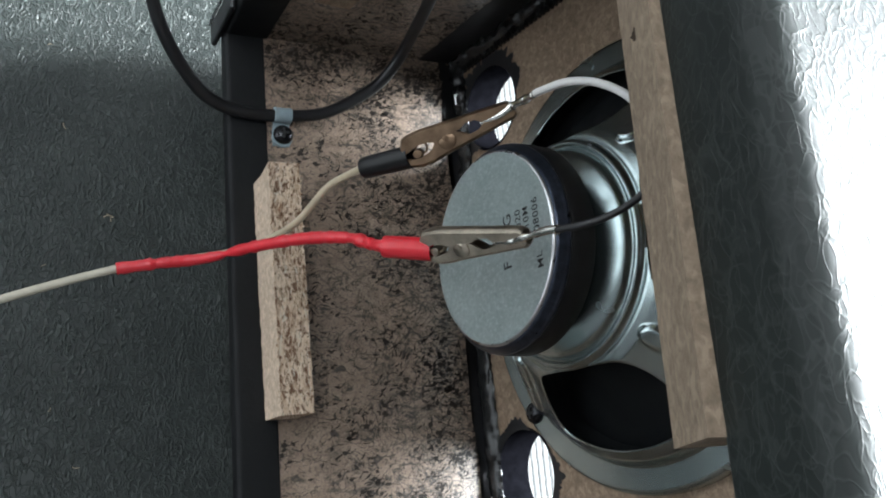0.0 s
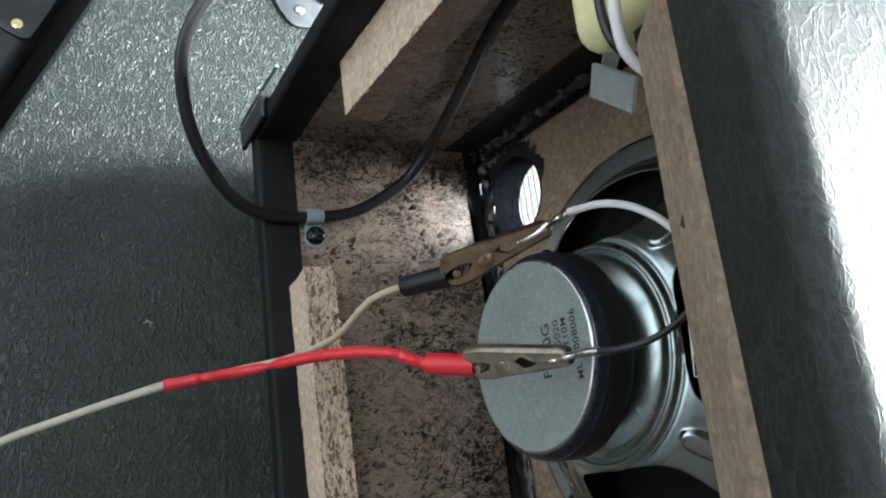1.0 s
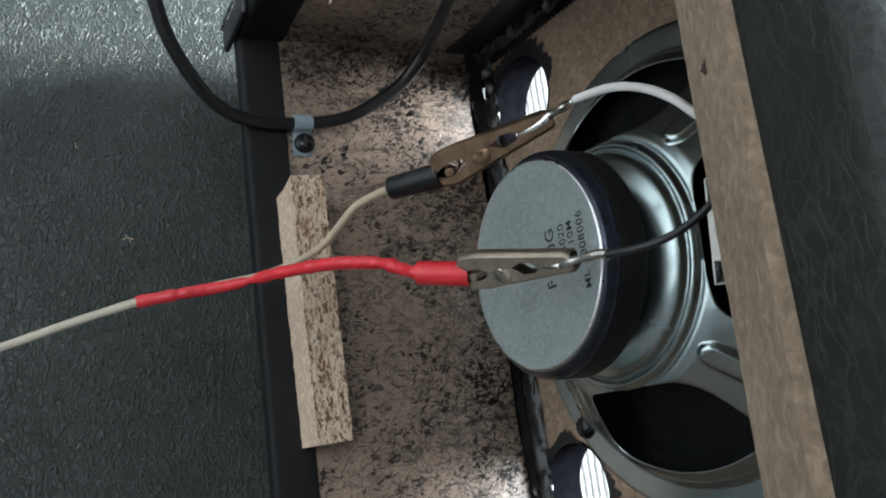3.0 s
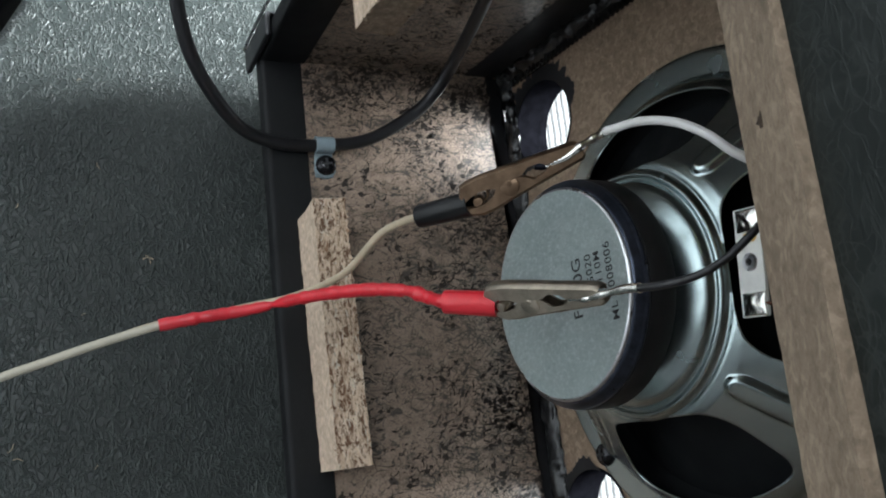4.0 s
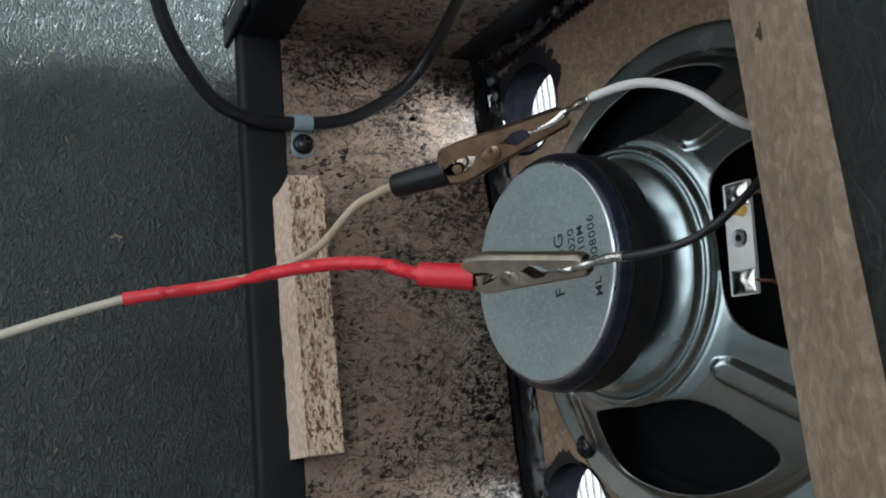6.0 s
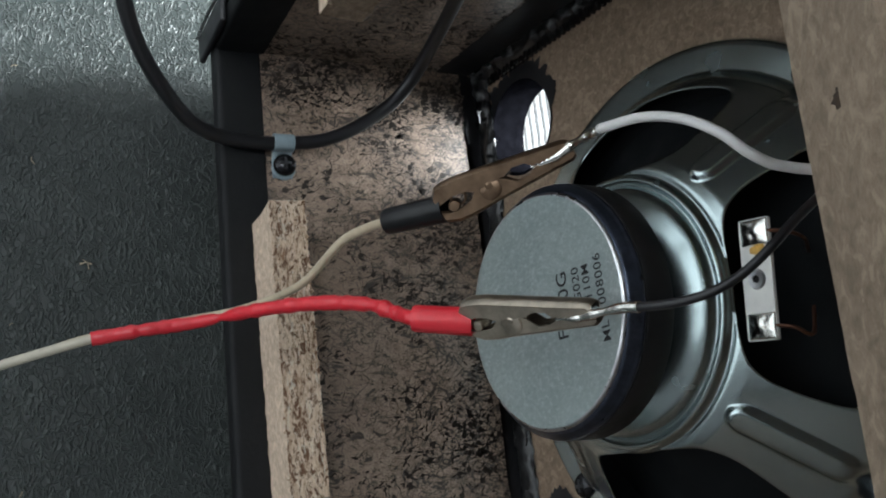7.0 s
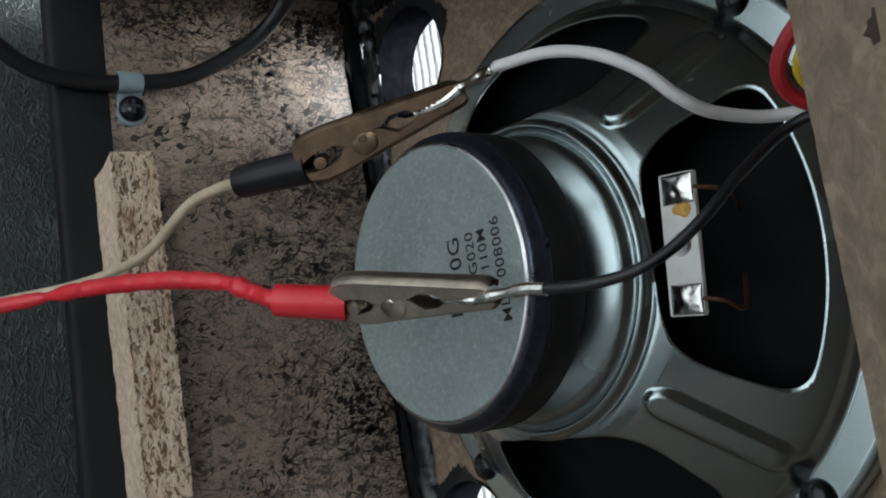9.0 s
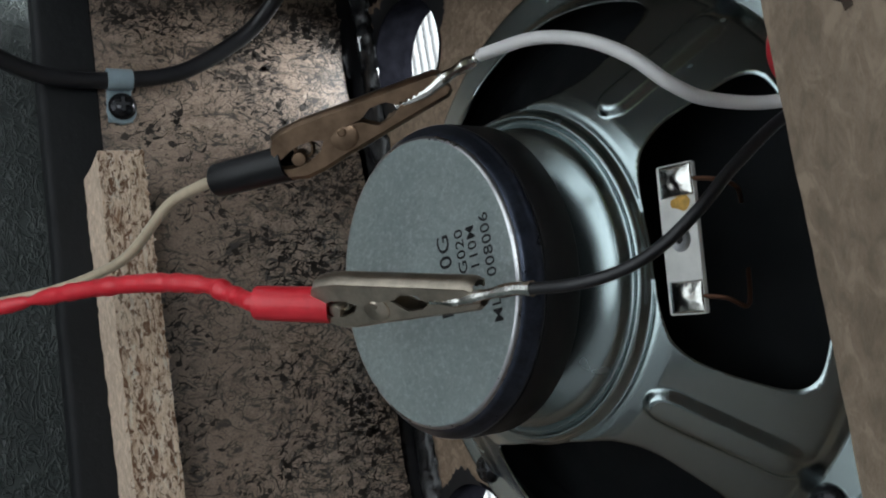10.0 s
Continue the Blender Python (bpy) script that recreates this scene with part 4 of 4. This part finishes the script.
part("bare_end", tube(spline([rm @ Vector((0.031, -0.0003, 0.0016)), rm @ Vector((0.038, -0.0003, 0.0026)), rm @ Vector((0.042, 0.0006, 0.0030)), (0.0138, 0.0560, 0.1985), (0.0147, 0.0575, 0.2035)], 8), lambda u: 0.0012 + 0.0004 * u, 10, None, 0.35), TIN, lead_b, "tinned bare wire end", smooth=True)

# coil of red and yellow supply wires by the chassis
coil = thing("wire_bundle", (-0.018, 0.092, 0.257), "loop of dark red and yellow insulated wires", "wires")
CM = look((-0.0201, 0.0968, 0.2586), (0.10, -0.1, 0.40))
for nm, r, w, mat, lab in (("red_loop", 0.0105, 0.0017, WIRE_RED, "dark red wire"), ("yellow_loop", 0.0075, 0.0014, WIRE_YELLOW, "yellow wire"), ("inner_loop", 0.005, 0.0013, WIRE_RED, "dark red wire")):
    pts = [CM @ Vector((r * 1.0 * math.cos(a), r * 1.35 * math.sin(a), 0.002 * math.sin(a * 2) - (0.01 - r))) for a in (2 * math.pi * i / 40 for i in range(40))]
    pts += [CM @ Vector((r, 0.01, -0.004)), CM @ Vector((0.012, 0.035, -0.02)), CM @ Vector((0.014, 0.062, -0.03))]
    part(nm, tube([Vector(p) for p in pts], w, 10), mat, coil, lab, smooth=True)

# ---- mains cable with its clamp ----
mains = thing("mains_cable", (-0.105, 0.03, 0), "thick black mains cable looped over the cabinet edge", "cable")
part("sheath", tube(spline([(-0.30, 0.06, -0.0425), (-0.262, 0.02, -0.02), (-0.225, 0.0, 0.04), (-0.2055, -0.012, 0.0905), (-0.1926, -0.0238, 0.090), (-0.1822, -0.0400, 0.085), (-0.1643, -0.0498, 0.075), (-0.1479, -0.0499, 0.062), (-0.1306, -0.0427, 0.045), (-0.1168, -0.0296, 0.028), (-0.1075, -0.0134, 0.0125), (-0.1040, 0.0063, 0.0052), (-0.1045, 0.0311, 0.0046), (-0.1085, 0.0530, 0.0062), (-0.1205, 0.0750, 0.0125), (-0.130, 0.0850, 0.0220), (-0.138, 0.0880, 0.0400), (-0.143, 0.0835, 0.0800), (-0.144, 0.0735, 0.1290), (-0.144, 0.0680, 0.1630), (-0.144, 0.068, 0.20), (-0.14, 0.07, 0.26), (-0.12, 0.075, TOP + 0.001)], 12), 0.0032, 16), RUBBER, mains, smooth=True)
clamp = thing("cable_clamp", (-0.0965, 0.0296, 0), "milky nylon cable clamp with a black screw", "clamp")


def strap_mesh():
    bm = bmesh.new()
    prof = [(0.0075, 0.0008), (0.0, 0.0010)]
    prof += [(-0.0082 + 0.0041 * math.cos(a), 0.0046 + 0.0041 * math.sin(a)) for a in (radians(-30 + 22 * i) for i in range(12))]
    rows = []
    for u, z in prof:
        rows.append([bm.verts.new((-0.0963 + u, 0.0283 + w, z)) for w in (-0.0046, -0.0040, 0.0040, 0.0046)])
    for a, b in zip(rows, rows[1:]):
        for k in range(3):
            bm.faces.new((a[k], b[k], b[k + 1], a[k + 1]))
    bmesh.ops.recalc_face_normals(bm, faces=bm.faces[:])
    return bm


st = part("strap", strap_mesh(), NYLON, clamp, smooth=True)
st.modifiers.new("sheet", "SOLIDIFY").thickness = 0.0011
part("foot", lathe([(0, 0.0016), (0.0052, 0.0016), (0.0056, 0.0010), (0.0056, 0.0)], Matrix.Translation((-0.0936, 0.0290, 0)), 28), NYLON, clamp, smooth=True)
screw_head("screw", (-0.0945, 0.0290, 0.0024), (0, -0.1, 1), 0.0053, clamp, STEEL, "black domed cross-head screw")

# ---- corner protector on the rear lower corner ----
corner = thing("corner_protector", (-SIDE - THICK, 0, -THICK), "black metal corner protector with a worn bright edge", "corner protector")
C0 = -SIDE - THICK
cap = part("cap", block(C0 - 0.0015, -SIDE + 0.0006, -0.0034, -0.0004, -THICK - 0.0060, 0.028, 0.0012, 3), BLACK, corner, smooth=True)
part("side_wing", block(C0 - 0.0016, C0 - 0.0002, -0.0030, 0.040, -THICK - 0.0055, 0.028, 0.0006, 2), BLACK, corner, smooth=True)
part("worn_edge", tube(spline([(C0 - 0.0014, -0.0030, 0.060), (C0 - 0.0020, -0.0038, 0.020), (C0 - 0.0020, -0.0040, 0.0), (C0 - 0.0016, -0.0038, -0.0155)], 8), 0.0009, 8), BRIGHT, corner, "worn bright metal edge", smooth=True)

# ---- mains transformer on the chassis under the top ----
trafo = thing("transformer", (-0.09, 0.075, TOP), "yellow-taped mains transformer on a steel frame under the top", "transformer")
part("coil", block(-0.140, -0.0520, 0.014, 0.052, 0.2745, 0.319, 0.008, 4), YELLOW, trafo, "yellow taped winding", smooth=True)
part("core", block(-0.132, -0.038, 0.022, 0.044, 0.292, TOP - 0.002, 0.001, 1), FERRITE, trafo, "dark laminated core")


def strip(a, b, c, thick):
    """A flat plate with two sides a to b and a to c."""
    a, b, c = Vector(a), Vector(b), Vector(c)
    n = (b - a).cross(c - a).normalized() * thick
    bm = bmesh.new()
    lo = [bm.verts.new(p) for p in (a, b, b + c - a, c)]
    hi = [bm.verts.new(p.co + n) for p in lo]
    bm.faces.new(lo[::-1])
    bm.faces.new(hi)
    for i in range(4):
        bm.faces.new((lo[i], lo[(i + 1) % 4], hi[(i + 1) % 4], hi[i]))
    bmesh.ops.recalc_face_normals(bm, faces=bm.faces[:])
    return bm


part("frame", strip((-0.0445, 0.0225, 0.2715), (-0.0580, 0.0200, 0.2880), (-0.0445, 0.0265, 0.2735), 0.0012), PALE_STEEL, trafo, "pale steel frame")
part("frame", strip((-0.0440, 0.0220, 0.2715), (-0.0300, 0.0200, 0.2900), (-0.0500, 0.0190, 0.2790), 0.0012), PALE_STEEL, trafo, "pale steel frame")
wire_p = thing("chassis_wire", (-0.05, 0.008, 0.297), "pale insulated wire hanging by the batten", "wire")
part("insulation", tube(spline([(-0.125, 0.010, TOP), (-0.1100, 0.006, 0.309), (-0.0830, 0.006, 0.3080), (-0.0700, 0.006, 0.3069), (-0.0545, 0.007, 0.3055), (-0.0400, 0.013, 0.3000), (-0.033, 0.028, 0.302), (-0.030, 0.034, TOP)], 12), 0.0016, 12), WHITE, wire_p, smooth=True)
wire_k = thing("chassis_wire", (-0.07, 0.01, 0.29), "black insulated wire across the transformer", "wire")
part("insulation", tube(spline([(-0.120, 0.011, TOP), (-0.098, 0.0105, 0.302), (-0.082, 0.0105, 0.2975), (-0.066, 0.0105, 0.2960), (-0.0480, 0.0115, 0.2960), (-0.040, 0.018, 0.300), (-0.035, 0.02, TOP)], 12), 0.0014, 12), RUBBER, wire_k, smooth=True)

# ---- the larger cabinet that the amplifier stands on ----
stand = thing("large_amplifier_cabinet", (0, 0, STAND), "large cabinet in dark grained vinyl with a strap handle", "amplifier")
D = Vector((-0.0932, 0.0502, 0)).normalized()
N = Vector((-D.y, D.x, 0))
if N.y < 0:
    N = -N
P0 = Vector((-0.168, -0.1266, STAND))
SM = Matrix(((D.x, N.x, 0, P0.x), (D.y, N.y, 0, P0.y), (0, 0, 1, 0), (0, 0, 0, 1)))
bm = block(-0.55, 0.30, 0.0, 0.36, STAND - 0.05, STAND, 0.007, 4)
bm.transform(SM)
part("top_panel", bm, VINYL, stand, "dark grained vinyl top", smooth=True)
bm = block(-0.547, 0.297, 0.003, 0.357, STAND - 0.42, STAND - 0.044, 0.003, 2)
bm.transform(SM)
part("body", bm, VINYL, stand, smooth=True)
for x in (-0.13, 0.13):
    for y in (0.03, 0.155):
        part("rubber_foot", lathe([(0, 0), (0.011, 0), (0.013, -0.002), (0.012, STAND + THICK + 0.0004), (0, STAND + THICK + 0.0004)], Matrix.Translation((x, y, -THICK)), 32), FERRITE, amp, "black rubber foot", smooth=True)
handle = thing("strap_handle", (-0.27, 0.05, STAND), "dark metal end plate of a strap handle with bright rivet", "handle")
plate = rounded([(-0.310, 0.0250), (-0.2690, 0.0325), (-0.2525, 0.0430), (-0.2548, 0.0655), (-0.2860, 0.0800), (-0.310, 0.0900)], [0.001, 0.007, 0.007, 0.007, 0.004, 0.001])
part("end_plate", prism(plate, Matrix.Translation((0, 0, STAND)), 0.0022, 0.0006), SATIN, handle, smooth=True)
part("rivet", lathe([(0.0034, 0.0), (0.0032, 0.0009), (0.0022, 0.0016), (0, 0.0018)], Matrix.Translation((-0.2655, 0.0485, STAND + 0.0022)), 28), BRIGHT, handle, "bright domed rivet", smooth=True)
part("strap", tube(spline([(-0.274, 0.070, STAND + 0.003), (-0.285, 0.066, STAND + 0.009), (-0.33, 0.062, STAND + 0.016), (-0.40, 0.06, STAND + 0.018)], 10), 0.006, 12, None, 0, 0.5), BLACK, handle, smooth=True)

LINT = make_plain("lint", (0.42, 0.34, 0.24), 0.9)
rl = random.Random(21)
for n, (x, y) in enumerate([(-0.0606, -0.0515)] + [(rl.uniform(-0.30, 0.12), rl.uniform(-0.14, -0.02)) for _ in range(22)]):
    lint = thing("lint", (x, y, STAND), "tiny pale lint fibre on the dark vinyl", "lint", "lint on the vinyl")
    k = 4 if n == 0 else 1
    bm = bmesh.new()
    for _ in range(k):
        a, r = rl.uniform(0, 6.3), (0.0026 if n == 0 else rl.uniform(0.0006, 0.0022))
        d = Vector((math.cos(a), math.sin(a), 0)) * r
        tube(spline([Vector((x, y, STAND + 0.0003)) - d, Vector((x, y, STAND + 0.0006)) + Vector((d.y, -d.x, 0)) * 0.3, Vector((x, y, STAND + 0.0003)) + d], 4), 0.00016, 5, bm)
    part("fibre", bm, LINT, lint)

# a further dark case on the floor behind it
case = thing("dark_case", (-0.36, -0.15, -0.45), "black case with a brass-riveted latch plate in shadow", "case")
CMX = pose(-0.286, -0.0957, 0, 0, 0, -28)
bm = block(-0.32, 0.10, -0.50, -0.006, -0.55, -0.16, 0.012, 3)
bm.transform(CMX @ Matrix.Translation((0, 0, 0)))
part("body", bm, BLACK, case, smooth=True)
bm = prism(rounded([(-0.030, -0.012), (0.012, -0.012), (0.012, 0.012), (-0.030, 0.012)], [0.002, 0.008, 0.008, 0.002]), CMX @ Matrix.Translation((-0.005, -0.022, -0.1600)), 0.0022, 0.0005)
part("latch_plate", bm, BLACK, case, smooth=True)
part("rivet", lathe([(0.004, 0.0), (0.0036, 0.001), (0, 0.002)], CMX @ Matrix.Translation((-0.001, -0.022, -0.1578)), 24), BRASS, case, "brass rivet", smooth=True)

# ---- plain room round it ----
FLOOR, CEIL = -0.62, 1.9
X0, X1, Y0, Y1 = -1.9, 0.64, -2.0, 1.8
tagged(part("floor", block(X0 - 0.1, X1 + 0.1, Y0 - 0.1, Y1 + 0.1, FLOOR - 0.1, FLOOR), CARPET), "plain carpeted floor", "floor", kind="structure")
# opening made only to let the added fill lamp shine through
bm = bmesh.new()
sx0, sx1, sy0, sy1 = FILL_XY[0] - 0.6, FILL_XY[0] + 0.6, FILL_XY[1] - 0.45, FILL_XY[1] + 0.45
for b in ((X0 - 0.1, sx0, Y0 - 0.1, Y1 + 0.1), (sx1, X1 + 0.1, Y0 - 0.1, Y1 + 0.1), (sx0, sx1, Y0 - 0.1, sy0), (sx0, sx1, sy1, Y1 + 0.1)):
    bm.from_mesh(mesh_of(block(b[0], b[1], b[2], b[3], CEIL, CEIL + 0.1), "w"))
tagged(part("ceiling", bm, PLASTER), "plain white ceiling with an opening made for the added fill lamp", "ceiling", kind="structure")
wx0, wx1, wz0, wz1 = WINDOW[0] - 0.5, WINDOW[0] + 0.5, WINDOW[2] - 0.70, WINDOW[2] + 0.70
# unseen wall, kept dark and near so the basket reflects less light
tagged(part("dimming_wall_east", block(X1, X1 + 0.1, Y0, Y1, FLOOR, CEIL), DIMMING_PLASTER), "unseen dark wall added close by to dim reflections", "wall", kind="structure")
tagged(part("wall_west", block(X0 - 0.1, X0, Y0, Y1, FLOOR, CEIL), PLASTER), "plain unseen plaster wall", "wall", kind="structure")
# unseen wall, paler than the others to throw light back onto the metal
tagged(part("reflector_wall_south", block(X0 - 0.1, X1 + 0.1, Y0 - 0.1, Y0, FLOOR, CEIL), REFLECTOR_PLASTER), "plain unseen plaster wall", "wall", kind="structure")
bm = bmesh.new()
for b in ((X0 - 0.1, wx0, FLOOR, CEIL), (wx1, X1 + 0.1, FLOOR, CEIL), (wx0, wx1, FLOOR, wz0), (wx0, wx1, wz1, CEIL)):
    me = mesh_of(block(b[0], b[1], Y1, Y1 + 0.1, b[2], b[3]), "w")
    bm.from_mesh(me)
tagged(part("wall_north", bm, PLASTER), "plain unseen plaster wall with a window opening", "wall", kind="structure")
